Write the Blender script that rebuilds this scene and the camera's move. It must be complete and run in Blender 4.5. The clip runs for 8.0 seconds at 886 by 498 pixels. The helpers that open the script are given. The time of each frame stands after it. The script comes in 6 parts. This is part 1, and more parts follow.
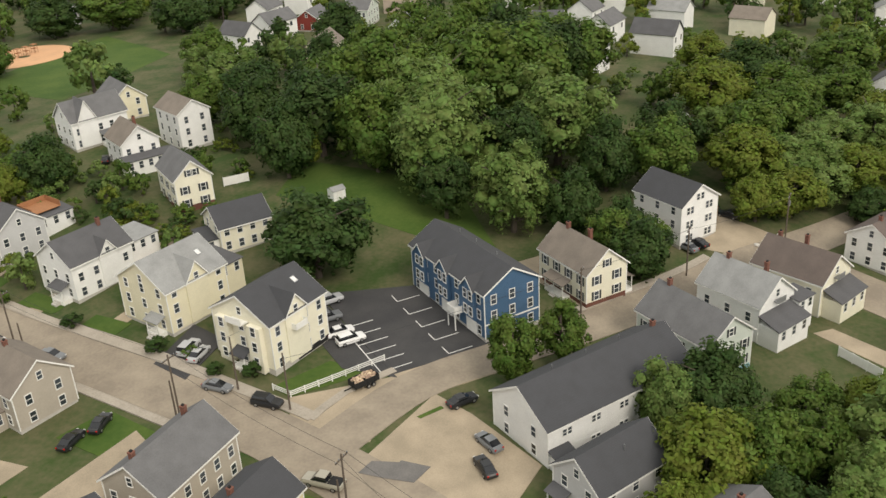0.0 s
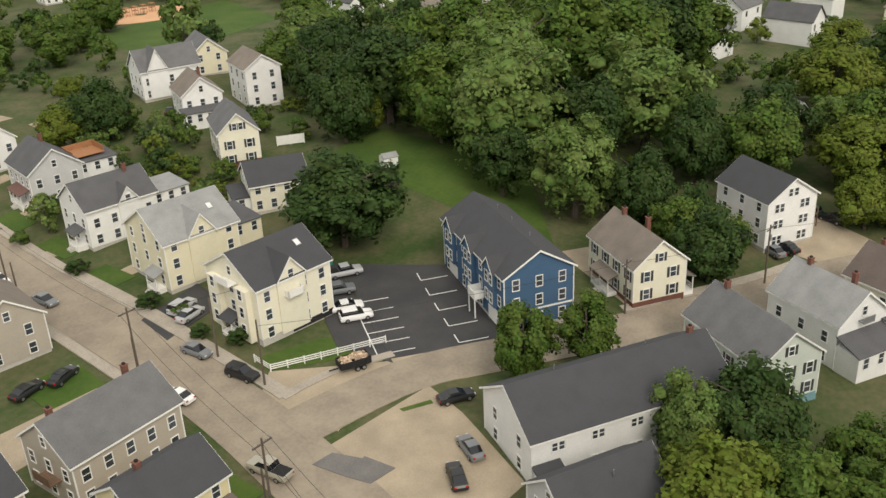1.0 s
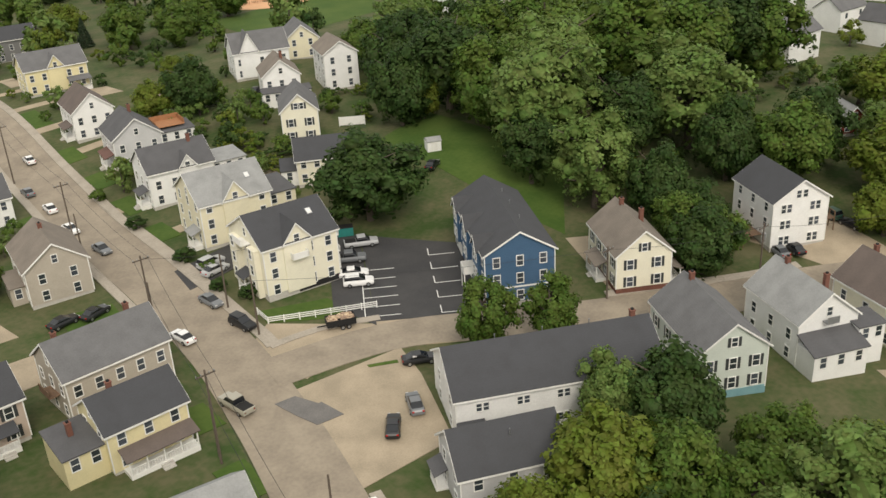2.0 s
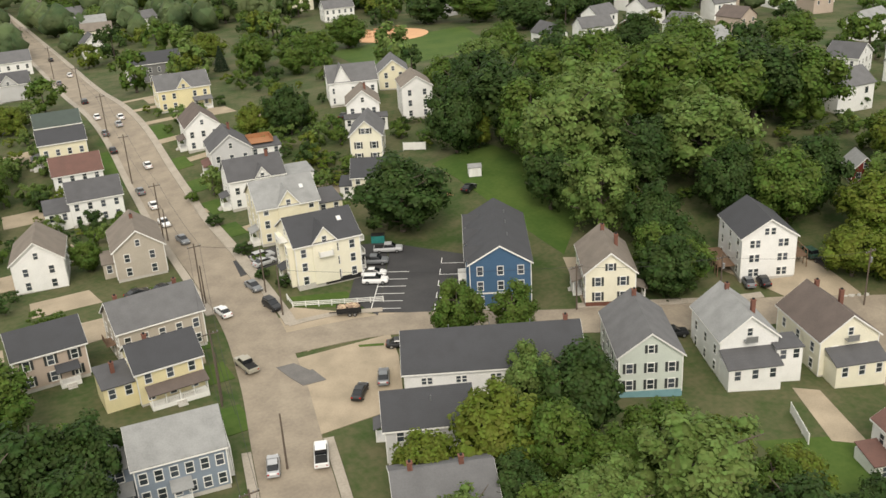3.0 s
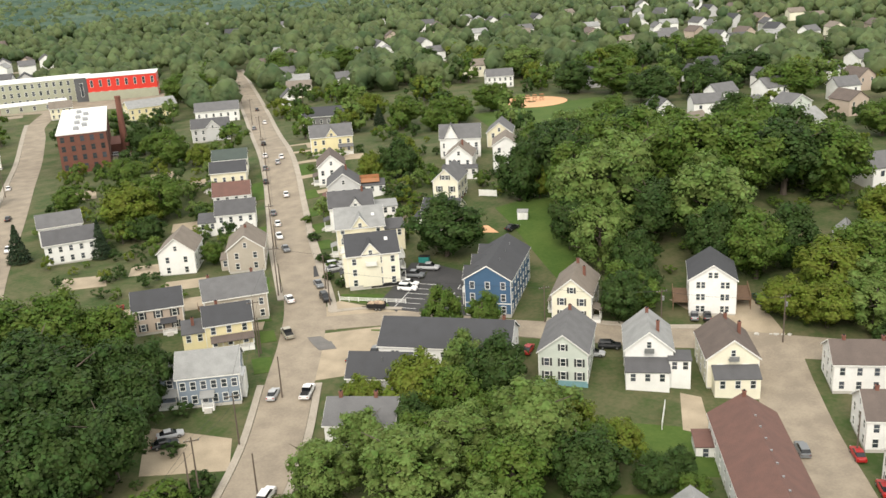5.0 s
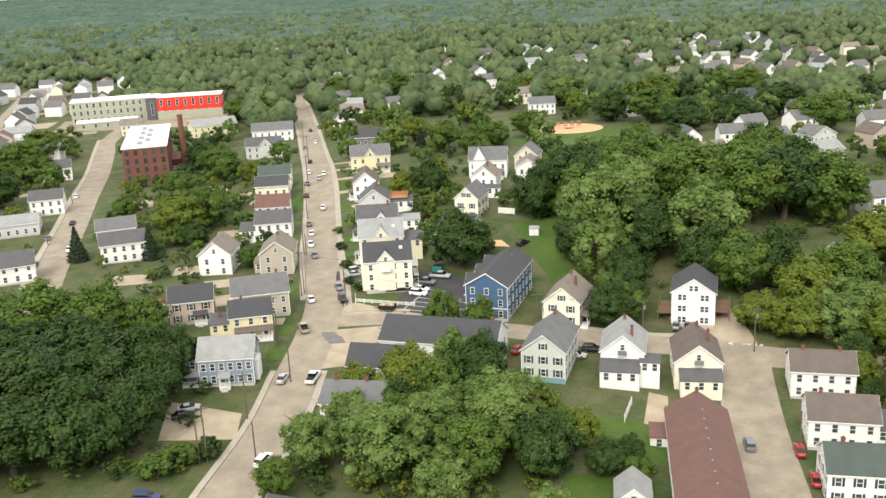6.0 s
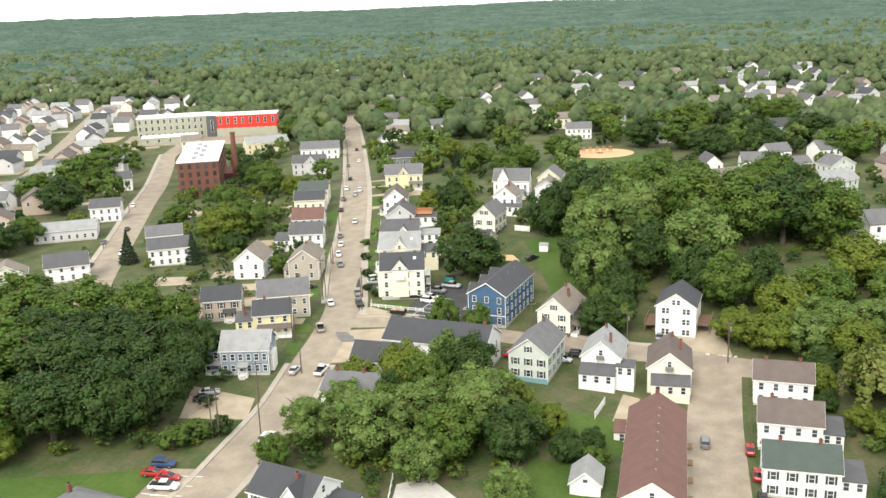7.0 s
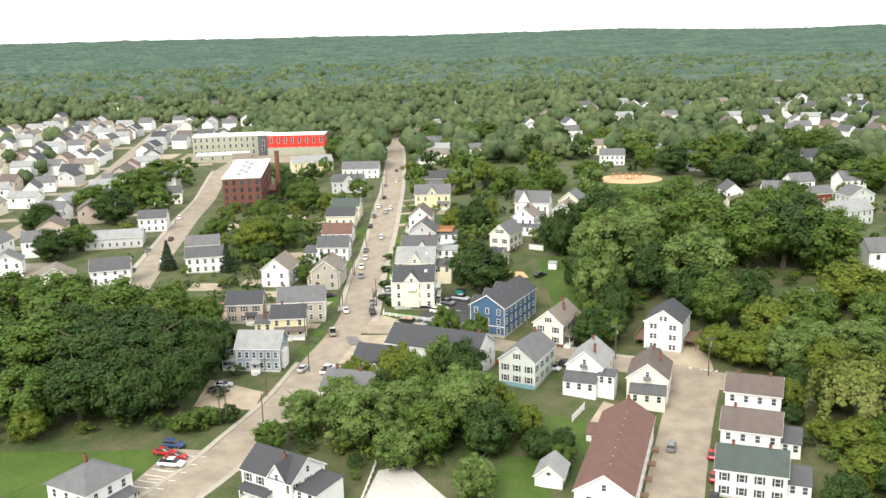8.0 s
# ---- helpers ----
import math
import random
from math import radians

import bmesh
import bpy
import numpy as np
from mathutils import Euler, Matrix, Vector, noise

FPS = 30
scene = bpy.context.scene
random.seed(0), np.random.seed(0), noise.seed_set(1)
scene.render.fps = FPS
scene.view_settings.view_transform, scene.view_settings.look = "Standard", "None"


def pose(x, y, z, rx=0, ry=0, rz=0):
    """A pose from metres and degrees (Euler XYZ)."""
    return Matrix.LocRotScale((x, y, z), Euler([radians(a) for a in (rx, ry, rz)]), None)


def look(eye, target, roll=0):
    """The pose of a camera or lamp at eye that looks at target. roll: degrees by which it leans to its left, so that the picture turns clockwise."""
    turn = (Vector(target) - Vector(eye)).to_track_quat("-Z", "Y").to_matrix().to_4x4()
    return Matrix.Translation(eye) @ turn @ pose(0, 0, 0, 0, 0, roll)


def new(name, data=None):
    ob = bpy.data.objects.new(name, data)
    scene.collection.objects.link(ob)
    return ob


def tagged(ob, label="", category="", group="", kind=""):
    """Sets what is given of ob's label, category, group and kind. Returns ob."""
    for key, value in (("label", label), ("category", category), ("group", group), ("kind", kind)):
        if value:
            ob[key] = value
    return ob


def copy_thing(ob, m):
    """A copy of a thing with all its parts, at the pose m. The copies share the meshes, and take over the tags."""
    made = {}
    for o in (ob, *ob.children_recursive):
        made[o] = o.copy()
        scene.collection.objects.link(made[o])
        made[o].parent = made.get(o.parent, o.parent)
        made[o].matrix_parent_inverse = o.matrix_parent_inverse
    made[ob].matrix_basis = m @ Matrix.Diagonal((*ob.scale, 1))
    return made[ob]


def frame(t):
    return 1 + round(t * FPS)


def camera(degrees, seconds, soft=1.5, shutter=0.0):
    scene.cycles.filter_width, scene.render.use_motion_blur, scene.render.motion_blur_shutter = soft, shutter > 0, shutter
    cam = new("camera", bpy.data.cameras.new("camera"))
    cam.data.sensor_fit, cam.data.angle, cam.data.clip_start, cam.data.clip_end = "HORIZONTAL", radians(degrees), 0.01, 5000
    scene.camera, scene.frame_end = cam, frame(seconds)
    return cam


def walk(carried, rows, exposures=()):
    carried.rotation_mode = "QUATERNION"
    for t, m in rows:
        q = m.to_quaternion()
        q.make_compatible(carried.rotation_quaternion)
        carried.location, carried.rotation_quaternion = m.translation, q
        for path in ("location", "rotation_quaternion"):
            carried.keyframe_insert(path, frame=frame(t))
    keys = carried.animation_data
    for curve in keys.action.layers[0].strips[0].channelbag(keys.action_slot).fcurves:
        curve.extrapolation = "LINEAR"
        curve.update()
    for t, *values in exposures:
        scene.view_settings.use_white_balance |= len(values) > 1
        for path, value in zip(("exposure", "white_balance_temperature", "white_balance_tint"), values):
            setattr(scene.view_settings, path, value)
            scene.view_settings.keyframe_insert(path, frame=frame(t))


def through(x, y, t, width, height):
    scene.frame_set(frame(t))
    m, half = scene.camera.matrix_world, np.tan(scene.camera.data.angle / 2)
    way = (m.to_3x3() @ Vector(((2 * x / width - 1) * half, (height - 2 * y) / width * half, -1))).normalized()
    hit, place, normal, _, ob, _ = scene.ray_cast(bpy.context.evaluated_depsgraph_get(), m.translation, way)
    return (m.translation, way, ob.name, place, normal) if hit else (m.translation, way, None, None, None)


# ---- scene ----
cam = camera(49.81, 8.0, soft=1.5)
walk(cam, [
    (0.0, look((-78.85, -58.90, 78.09), (-0.55, -14.22, 34.80), -3.45)),
    (0.5, look((-62.74, -60.95, 71.20), (11.03, -9.49, 27.49), -3.38)),
    (1.0, look((-55.83, -66.37, 65.88), (13.60, -8.29, 23.39), -2.71)),
    (1.5, look((-50.62, -76.27, 65.56), (13.12, -12.18, 22.78), -2.97)),
    (3.0, look((-39.59, -126.39, 73.40), (5.03, -45.79, 34.52), -3.46)),
    (3.5, look((-35.14, -143.76, 75.75), (3.58, -59.14, 39.17), -3.29)),
    (4.0, look((-29.78, -160.75, 77.71), (3.25, -72.89, 43.20), -3.28)),
    (4.5, look((-23.60, -175.79, 79.66), (4.30, -85.62, 46.63), -3.43)),
    (6.0, look((-8.22, -212.63, 82.28), (8.71, -118.30, 53.72), -2.83)),
    (6.5, look((-3.24, -224.57, 83.54), (10.56, -129.35, 56.29), -2.50)),
    (7.0, look((2.97, -236.20, 85.08), (13.46, -140.24, 58.98), -2.20)),
    (7.5, look((9.72, -247.84, 86.37), (16.92, -151.24, 61.53), -1.95)),
    (8.0, look((16.60, -255.45, 86.23), (20.79, -158.32, 62.81), -1.49)),
], exposures=[(0.0, 0.38, 6850, 11), (1.5, 0.3, 6850, 11), (3.0, 0.5, 6850, 11), (4.5, 0.72, 6800, 11), (6.0, 0.98, 6600, 10), (8.0, 1.15, 6450, 10)])
# ---- world and sun: a bright overcast sky ----
world = bpy.data.worlds.new("overcast_sky")
scene.world = world
world.use_nodes = True
wn = world.node_tree
wn.nodes.clear()
w_out = wn.nodes.new("ShaderNodeOutputWorld")
w_bg = wn.nodes.new("ShaderNodeBackground")
w_sky = wn.nodes.new("ShaderNodeTexSky")
w_sky.sky_type, w_sky.sun_disc = "NISHITA", False
w_sky.sun_elevation, w_sky.sun_rotation = radians(44), radians(208)
w_sky.air_density, w_sky.dust_density = 1.0, 4.0
w_mix = wn.nodes.new("ShaderNodeMix")
w_mix.data_type = "RGBA"
w_mix.inputs[0].default_value = 0.8
w_mix.inputs[7].default_value = (9.6, 9.7, 9.4, 1)
wn.links.new(w_sky.outputs[0], w_mix.inputs[6])
wn.links.new(w_mix.outputs[2], w_bg.inputs[0])
w_bg.inputs[1].default_value = 0.1
wn.links.new(w_bg.outputs[0], w_out.inputs[0])

sun = new("sun", bpy.data.lights.new("sun", "SUN"))
sun.data.energy, sun.data.angle, sun.data.color = 1.4, radians(24), (1.0, 0.95, 0.86)
sun.rotation_euler = (radians(46), 0, radians(-28))


# ---- the lie of the land ----
LAND = np.array([
    (0, 0, 0), (0, 70, 1.5), (24, 14, 0), (60, -10, .7), (97, -20, 1.4), (28, 48, 2.5), (72, 56, 6), (120, 55, 10), (74, 124, 9),
    (56, 88, 6.5), (143, 0, 5), (49, -38, -2.5), (67, -42, -3.5), (83, -48, -4.5), (77, -63, -6), (0, -52, -1.5), (29, 150, 7),
    (-28, 85, -1), (-75, 260, -4), (-50, 265, -2), (-20, 8, 1), (0, 250, 2), (80, -110, -7), (-40, -100, -3), (0, -110, -3),
    (60, 230, 4), (130, 180, 5)], float)


def land(x, y):
    w = 1 / ((LAND[:, 0] - x) ** 2 + (LAND[:, 1] - y) ** 2 + 225) ** 1.5
    return float((w * LAND[:, 2]).sum() / (w.sum() + 1 / 160 ** 3))


# ---- materials ----
def material(name, colour, other=None, rough=0.8, scale=1.0, fine=12.0, bump=0.0, metal=0.0, vary=0.0, island=0.0, courses=0.0,
             blotch=0.35, spec=0.3, contrast=2.6):
    """Two colours mixed by coarse and fine noise; courses: metres between level lines of boards or shingles."""
    m = bpy.data.materials.new(name)
    m.use_nodes = True
    t = m.node_tree
    b = t.nodes["Principled BSDF"]
    link = t.links.new
    co = t.nodes.new("ShaderNodeTexCoord").outputs["Object"]
    n1 = t.nodes.new("ShaderNodeTexNoise")
    n1.inputs["Scale"].default_value, n1.inputs["Detail"].default_value = scale, 6
    n2 = t.nodes.new("ShaderNodeTexNoise")
    n2.inputs["Scale"].default_value, n2.inputs["Detail"].default_value = fine, 3
    link(co, n1.inputs["Vector"]), link(co, n2.inputs["Vector"])
    add = t.nodes.new("ShaderNodeMath")
    add.operation = "MULTIPLY_ADD"
    add.inputs[1].default_value = blotch * 2
    link(n1.outputs["Fac"], add.inputs[0])
    sc = t.nodes.new("ShaderNodeMath")
    sc.operation = "MULTIPLY_ADD"
    sc.inputs[1].default_value, sc.inputs[2].default_value = 1 - blotch, -0.25
    link(n2.outputs["Fac"], sc.inputs[0])
    link(sc.outputs[0], add.inputs[2])
    con = t.nodes.new("ShaderNodeMapRange")
    con.inputs[1].default_value, con.inputs[2].default_value = 0.5 - 0.5 / contrast, 0.5 + 0.5 / contrast
    link(add.outputs[0], con.inputs[0])
    mix = t.nodes.new("ShaderNodeMix")
    mix.data_type = "RGBA"
    mix.inputs[6].default_value = (*colour, 1)
    mix.inputs[7].default_value = (*(other or [c * 0.75 for c in colour]), 1)
    link(con.outputs[0], mix.inputs[0])
    last = mix.outputs[2]
    if vary or island:
        hsv = t.nodes.new("ShaderNodeHueSaturation")
        link(last, hsv.inputs["Color"])
        if vary:
            src = t.nodes.new("ShaderNodeObjectInfo").outputs["Random"]
        else:
            src = t.nodes.new("ShaderNodeNewGeometry").outputs["Random Per Island"]
        amount = vary or island
        mr = t.nodes.new("ShaderNodeMapRange")
        mr.inputs[3].default_value, mr.inputs[4].default_value = 1 - amount, 1 + amount
        link(src, mr.inputs[0]), link(mr.outputs[0], hsv.inputs["Value"])
        mh = t.nodes.new("ShaderNodeMapRange")
        mh.inputs[3].default_value, mh.inputs[4].default_value = 0.5 - amount * 0.06, 0.5 + amount * 0.05
        link(src, mh.inputs[0]), link(mh.outputs[0], hsv.inputs["Hue"])
        last = hsv.outputs["Color"]
    link(last, b.inputs["Base Color"])
    b.inputs["Roughness"].default_value, b.inputs["Metallic"].default_value = rough, metal
    b.inputs["Specular IOR Level"].default_value = spec
    height = n2.outputs["Fac"]
    if courses:
        wv = t.nodes.new("ShaderNodeTexWave")
        wv.wave_type, wv.bands_direction, wv.wave_profile = "BANDS", "Z", "SAW"
        wv.inputs["Scale"].default_value = 1 / courses * 0.314
        link(co, wv.inputs["Vector"])
        height = wv.outputs["Fac"]
    if bump:
        bp = t.nodes.new("ShaderNodeBump")
        bp.inputs["Strength"].default_value, bp.inputs["Distance"].default_value = bump, 0.03
        link(height, bp.inputs["Height"]), link(bp.outputs[0], b.inputs["Normal"])
    return m


M = {}
M["grass"] = material("grass", (0.036, 0.066, 0.014), (0.105, 0.1, 0.05), 0.95, 0.14, 1.1, 0.7, blotch=0.5)
M["lawn"] = material("lawn", (0.04, 0.082, 0.011), (0.07, 0.11, 0.02), 0.95, 0.12, 1.2, 0.6, blotch=0.5)
M["road"] = material("worn_asphalt", (0.315, 0.268, 0.205), (0.225, 0.19, 0.148), 0.9, 0.22, 2.2, 0.15, blotch=0.55)
M["road_dark"] = material("patch_asphalt", (0.13, 0.125, 0.12), (0.18, 0.17, 0.16), 0.9, 0.5, 6.0, 0.2)
M["road_mend"] = material("mended_asphalt", (0.235, 0.212, 0.18), (0.19, 0.17, 0.145), 0.9, 0.5, 5.0, 0.15)
M["asphalt"] = material("fresh_asphalt", (0.045, 0.045, 0.047), (0.075, 0.073, 0.072), 0.85, 0.2, 8.0, 0.2)
M["pavement"] = material("concrete_pavement", (0.37, 0.33, 0.275), (0.26, 0.232, 0.19), 0.9, 0.35, 3.0, 0.1)
M["gravel"] = material("gravel_and_dirt", (0.4, 0.33, 0.24), (0.28, 0.235, 0.17), 0.95, 0.2, 5.0, 0.4, blotch=0.5)
M["concrete"] = material("pale_concrete", (0.5, 0.48, 0.44), (0.38, 0.36, 0.33), 0.85, 1.0, 9.0, 0.1)
M["paint_line"] = material("line_paint", (0.75, 0.75, 0.72), (0.6, 0.6, 0.57), 0.7, 2.0, 20.0)
M["sand"] = material("playground_sand", (0.62, 0.36, 0.2), (0.5, 0.3, 0.17), 0.95, 0.2, 4.0, 0.3)
M["trim"] = material("white_trim_paint", (0.78, 0.78, 0.75), (0.68, 0.67, 0.63), 0.55, 1.0, 8.0, vary=0.05)
M["glass"] = material("window_glass", (0.035, 0.045, 0.055), (0.08, 0.09, 0.1), 0.08, 0.6, 2.0, vary=0.5, spec=0.6)
M["shutter"] = material("dark_shutter_paint", (0.045, 0.05, 0.05), None, 0.6, 2.0, 20.0)
M["brick"] = material("red_brick", (0.175, 0.075, 0.054), (0.125, 0.056, 0.043), 0.85, 0.6, 7.0, 0.5, courses=0.08)
M["chimney_brick"] = material("chimney_brick", (0.2, 0.088, 0.064), (0.14, 0.068, 0.052), 0.9, 2.0, 14.0, 0.5, courses=0.08)
M["wood"] = material("weathered_wood", (0.2, 0.13, 0.08), (0.13, 0.09, 0.06), 0.85, 2.0, 14.0, 0.3, vary=0.15)
M["deck"] = material("orange_deck_wood", (0.36, 0.17, 0.08), (0.26, 0.13, 0.065), 0.8, 2.0, 14.0, 0.3)
M["pole"] = material("pole_wood", (0.12, 0.095, 0.075), (0.08, 0.065, 0.05), 0.9, 1.5, 14.0, 0.3)
M["metal"] = material("grey_metal", (0.35, 0.36, 0.37), (0.27, 0.28, 0.28), 0.45, 2.0, 14.0, metal=0.7)
M["wire"] = material("black_cable", (0.03, 0.03, 0.03), None, 0.6)
M["tyre"] = material("tyre_rubber", (0.02, 0.02, 0.02), None, 0.85)
M["rim"] = material("alloy_rim", (0.45, 0.46, 0.47), None, 0.35, metal=0.8)
M["car_glass"] = material("car_glass", (0.012, 0.014, 0.017), None, 0.06, spec=0.6)
M["lamp_red"] = material("tail_lamp", (0.4, 0.015, 0.01), None, 0.25)
M["lamp_clear"] = material("head_lamp", (0.7, 0.7, 0.68), None, 0.2)
M["bark"] = material("bark", (0.11, 0.09, 0.07), (0.07, 0.055, 0.045), 0.95, 1.5, 9.0, 0.6)
# distance haze is put into this colour: paler, bluer green than the near leaves
M["canopy"] = material("hazed_canopy", (0.05, 0.086, 0.066), (0.1, 0.138, 0.105), 0.95, 0.012, 0.09, 0.0, blotch=0.5, spec=0.0)


def leafy(name, colour, other, scale=0.25, island=0.3, through=0.38):
    """Leaves: light comes through them as well as off them."""
    m = material(name, colour, other, 0.65, scale, scale * 6, island=island, blotch=0.6, spec=0.25)
    t = m.node_tree
    b = t.nodes["Principled BSDF"]
    tr = t.nodes.new("ShaderNodeBsdfTranslucent")
    src = b.inputs["Base Color"].links[0].from_socket
    t.links.new(src, tr.inputs["Color"])
    mx = t.nodes.new("ShaderNodeMixShader")
    mx.inputs[0].default_value = through
    t.links.new(b.outputs[0], mx.inputs[1]), t.links.new(tr.outputs[0], mx.inputs[2])
    t.links.new(mx.outputs[0], t.nodes["Material Output"].inputs[0])
    return m


M["leaf"] = leafy("leaf_green", (0.054, 0.11, 0.015), (0.115, 0.175, 0.03))
M["leaf_dark"] = leafy("leaf_dark", (0.026, 0.06, 0.012), (0.056, 0.098, 0.022))
M["leaf_pale"] = leafy("leaf_pale", (0.08, 0.142, 0.026), (0.165, 0.232, 0.062))
M["leaf_gold"] = leafy("leaf_yellow_green", (0.085, 0.14, 0.012), (0.165, 0.2, 0.03))
M["leaf_willow"] = leafy("leaf_willow", (0.12, 0.16, 0.025), (0.2, 0.225, 0.06))
M["leaf_fir"] = leafy("leaf_fir", (0.022, 0.045, 0.022), (0.04, 0.065, 0.03), 0.4)
# greens cooled slightly, a touch of haze mixed into the leaf colour
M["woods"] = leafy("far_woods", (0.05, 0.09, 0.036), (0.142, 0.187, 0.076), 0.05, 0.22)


def siding(name, c):
    return material(name, c, [v * 0.88 for v in c], 0.6, 0.5, 5.0, 0.55, courses=0.13)


def shingle(name, c):
    return material(name, c, [v * 0.72 + 0.01 for v in c], 0.9, 0.5, 5.0, 0.5, courses=0.18, blotch=0.45)


S = {"white": siding("white_siding", (0.82, 0.82, 0.8)), "cream": siding("cream_siding", (0.76, 0.71, 0.53)),
     "pale_cream": siding("pale_cream_siding", (0.8, 0.765, 0.62)), "yellow": siding("yellow_siding", (0.74, 0.66, 0.4)),
     "sage": siding("sage_siding", (0.58, 0.63, 0.57)), "blue": siding("blue_siding", (0.06, 0.125, 0.22)),
     "slate": siding("slate_blue_siding", (0.23, 0.28, 0.34)), "tan": siding("tan_siding", (0.45, 0.405, 0.34)),
     "grey": siding("grey_siding", (0.55, 0.55, 0.55)), "dark": siding("dark_grey_siding", (0.2, 0.2, 0.2)),
     "red": siding("barn_red_siding", (0.24, 0.045, 0.035)), "tan_pink": siding("pinkish_tan_siding", (0.5, 0.41, 0.34))}
RF = {"dark": shingle("charcoal_shingle", (0.062, 0.064, 0.07)), "grey": shingle("grey_shingle", (0.145, 0.145, 0.148)),
      "light": shingle("light_grey_shingle", (0.29, 0.295, 0.29)), "brown": shingle("brown_shingle", (0.135, 0.108, 0.095)),
      "red": shingle("red_brown_shingle", (0.155, 0.085, 0.07)), "green": shingle("green_shingle", (0.07, 0.09, 0.08)),
      "mid": shingle("mid_grey_shingle", (0.1, 0.1, 0.105)), "tan": shingle("tan_shingle", (0.21, 0.18, 0.15))}


# ---- building helpers ----
def box(bm, x0, x1, y0, y1, z0, z1):
    v = [bm.verts.new(p) for p in ((x0, y0, z0), (x1, y0, z0), (x1, y1, z0), (x0, y1, z0), (x0, y0, z1), (x1, y0, z1), (x1, y1, z1), (x0, y1, z1))]
    for f in ((0, 3, 2, 1), (4, 5, 6, 7), (0, 1, 5, 4), (1, 2, 6, 5), (2, 3, 7, 6), (3, 0, 4, 7)):
        bm.faces.new([v[i] for i in f])


def boxed(*boxes):
    bm = bmesh.new()
    for b in boxes:
        box(bm, *b)
    return bm


def prism(bm, low, high):
    """A solid between two rings of points."""
    a = [bm.verts.new(p) for p in low]
    b = [bm.verts.new(p) for p in high]
    n = len(a)
    bm.faces.new(a[::-1]), bm.faces.new(b)
    for i in range(n):
        bm.faces.new((a[i], a[(i + 1) % n], b[(i + 1) % n], b[i]))


def tube(bm, p, q, r0, r1, n=8):
    p, q = Vector(p), Vector(q)
    rot = (q - p).to_track_quat("Z", "Y").to_matrix()
    ring = [Vector((math.cos(2 * math.pi * i / n), math.sin(2 * math.pi * i / n), 0)) for i in range(n)]
    prism(bm, [p + rot @ (c * r0) for c in ring], [q + rot @ (c * r1) for c in ring])


def mesh_of(name, bm, mat):
    bmesh.ops.recalc_face_normals(bm, faces=bm.faces[:])
    me = bpy.data.meshes.new(name)
    bm.to_mesh(me)
    bm.free()
    me.materials.append(mat)
    return me


def part(name, bm, mat, parent=None, label="", at=None):
    me = bm if isinstance(bm, bpy.types.Mesh) else mesh_of(name, bm, mat)
    ob = new(name, me)
    if parent is not None:
        ob.parent = parent
    if at is not None:
        ob.matrix_basis = at
    return tagged(ob, label)


def bare(name, verts, faces, mat):
    me = bpy.data.meshes.new(name)
    me.from_pydata(verts, [], faces)
    me.materials.append(mat)
    return me


# ---- ground, roads and yards ----
def ground_sheet():
    xs = list(np.arange(-220, 300, 4.0))
    ys = list(np.arange(-220, 420, 4.0))
    far = [30, 80, 180, 400, 900, 1900, 3800]
    xs = [xs[0] - f for f in far[::-1]] + xs + [xs[-1] + f for f in far]
    ys = [ys[0] - f for f in far[::-1]] + ys + [ys[-1] + f for f in far]
    verts = [(x, y, land(x, y)) for y in ys for x in xs]
    n = len(xs)
    faces = [(j * n + i, j * n + i + 1, (j + 1) * n + i + 1, (j + 1) * n + i) for j in range(len(ys) - 1) for i in range(n - 1)]
    me = bare("ground", verts, faces, M["grass"])
    me.polygons.foreach_set("use_smooth", [True] * len(me.polygons))
    return tagged(new("ground", me), "rough grass and yards over gently rolling land", "ground", kind="structure")


ground_sheet()


def drape(name, rows, lift, mat, label, category="ground", skirt=0.35):
    """rows: lists of plan points, all as long; a sheet over the land with edges that go down into it."""
    n, k = len(rows[0]), len(rows)
    verts = [(x, y, land(x, y) + lift) for row in rows for x, y in row]
    faces = [(j * n + i, j * n + i + 1, (j + 1) * n + i + 1, (j + 1) * n + i) for j in range(k - 1) for i in range(n - 1)]
    rim = [i for i in range(n)] + [j * n + n - 1 for j in range(1, k)] + [(k - 1) * n + i for i in range(n - 2, -1, -1)] + [j * n for j in range(k - 2, 0, -1)]
    base = len(verts)
    verts += [(verts[i][0], verts[i][1], verts[i][2] - skirt) for i in rim]
    faces += [(rim[i], base + i, base + (i + 1) % len(rim), rim[(i + 1) % len(rim)]) for i in range(len(rim))]
    bm = bmesh.new()
    vs = [bm.verts.new(v) for v in verts]
    for f in faces:
        bm.faces.new([vs[i] for i in f])
    return tagged(part(name, bm, mat), label, category, kind="structure")


def quad_rows(a, b, c, d, step=3.0):
    """A grid over the four-cornered yard a, b, c, d."""
    a, b, c, d = (Vector(p) for p in (a, b, c, d))
    n = max(2, int(max((b - a).length, (c - d).length) / step) + 2)
    k = max(2, int(max((d - a).length, (c - b).length) / step) + 2)
    return [[tuple((a.lerp(b, i / (n - 1))).lerp(d.lerp(c, i / (n - 1)), j / (k - 1))) for i in range(n)] for j in range(k)]


def yard(name, a, b, c, d, lift, mat, label, category="ground"):
    return drape(name, quad_rows(a, b, c, d), lift, mat, label, category)


def smooth_line(pts, step=3.0):
    out = []
    for i in range(len(pts) - 1):
        p0, p1, p2, p3 = (Vector(pts[max(0, min(len(pts) - 1, i + k))]) for k in (-1, 0, 1, 2))
        n = max(2, int((p2 - p1).length / step))
        for s in range(n):
            u = s / n
            out.append(0.5 * (2 * p1 + (p2 - p0) * u + (2 * p0 - 5 * p1 + 4 * p2 - p3) * u * u + (3 * p1 - p0 - 3 * p2 + p3) * u ** 3))
    return out + [Vector(pts[-1])]


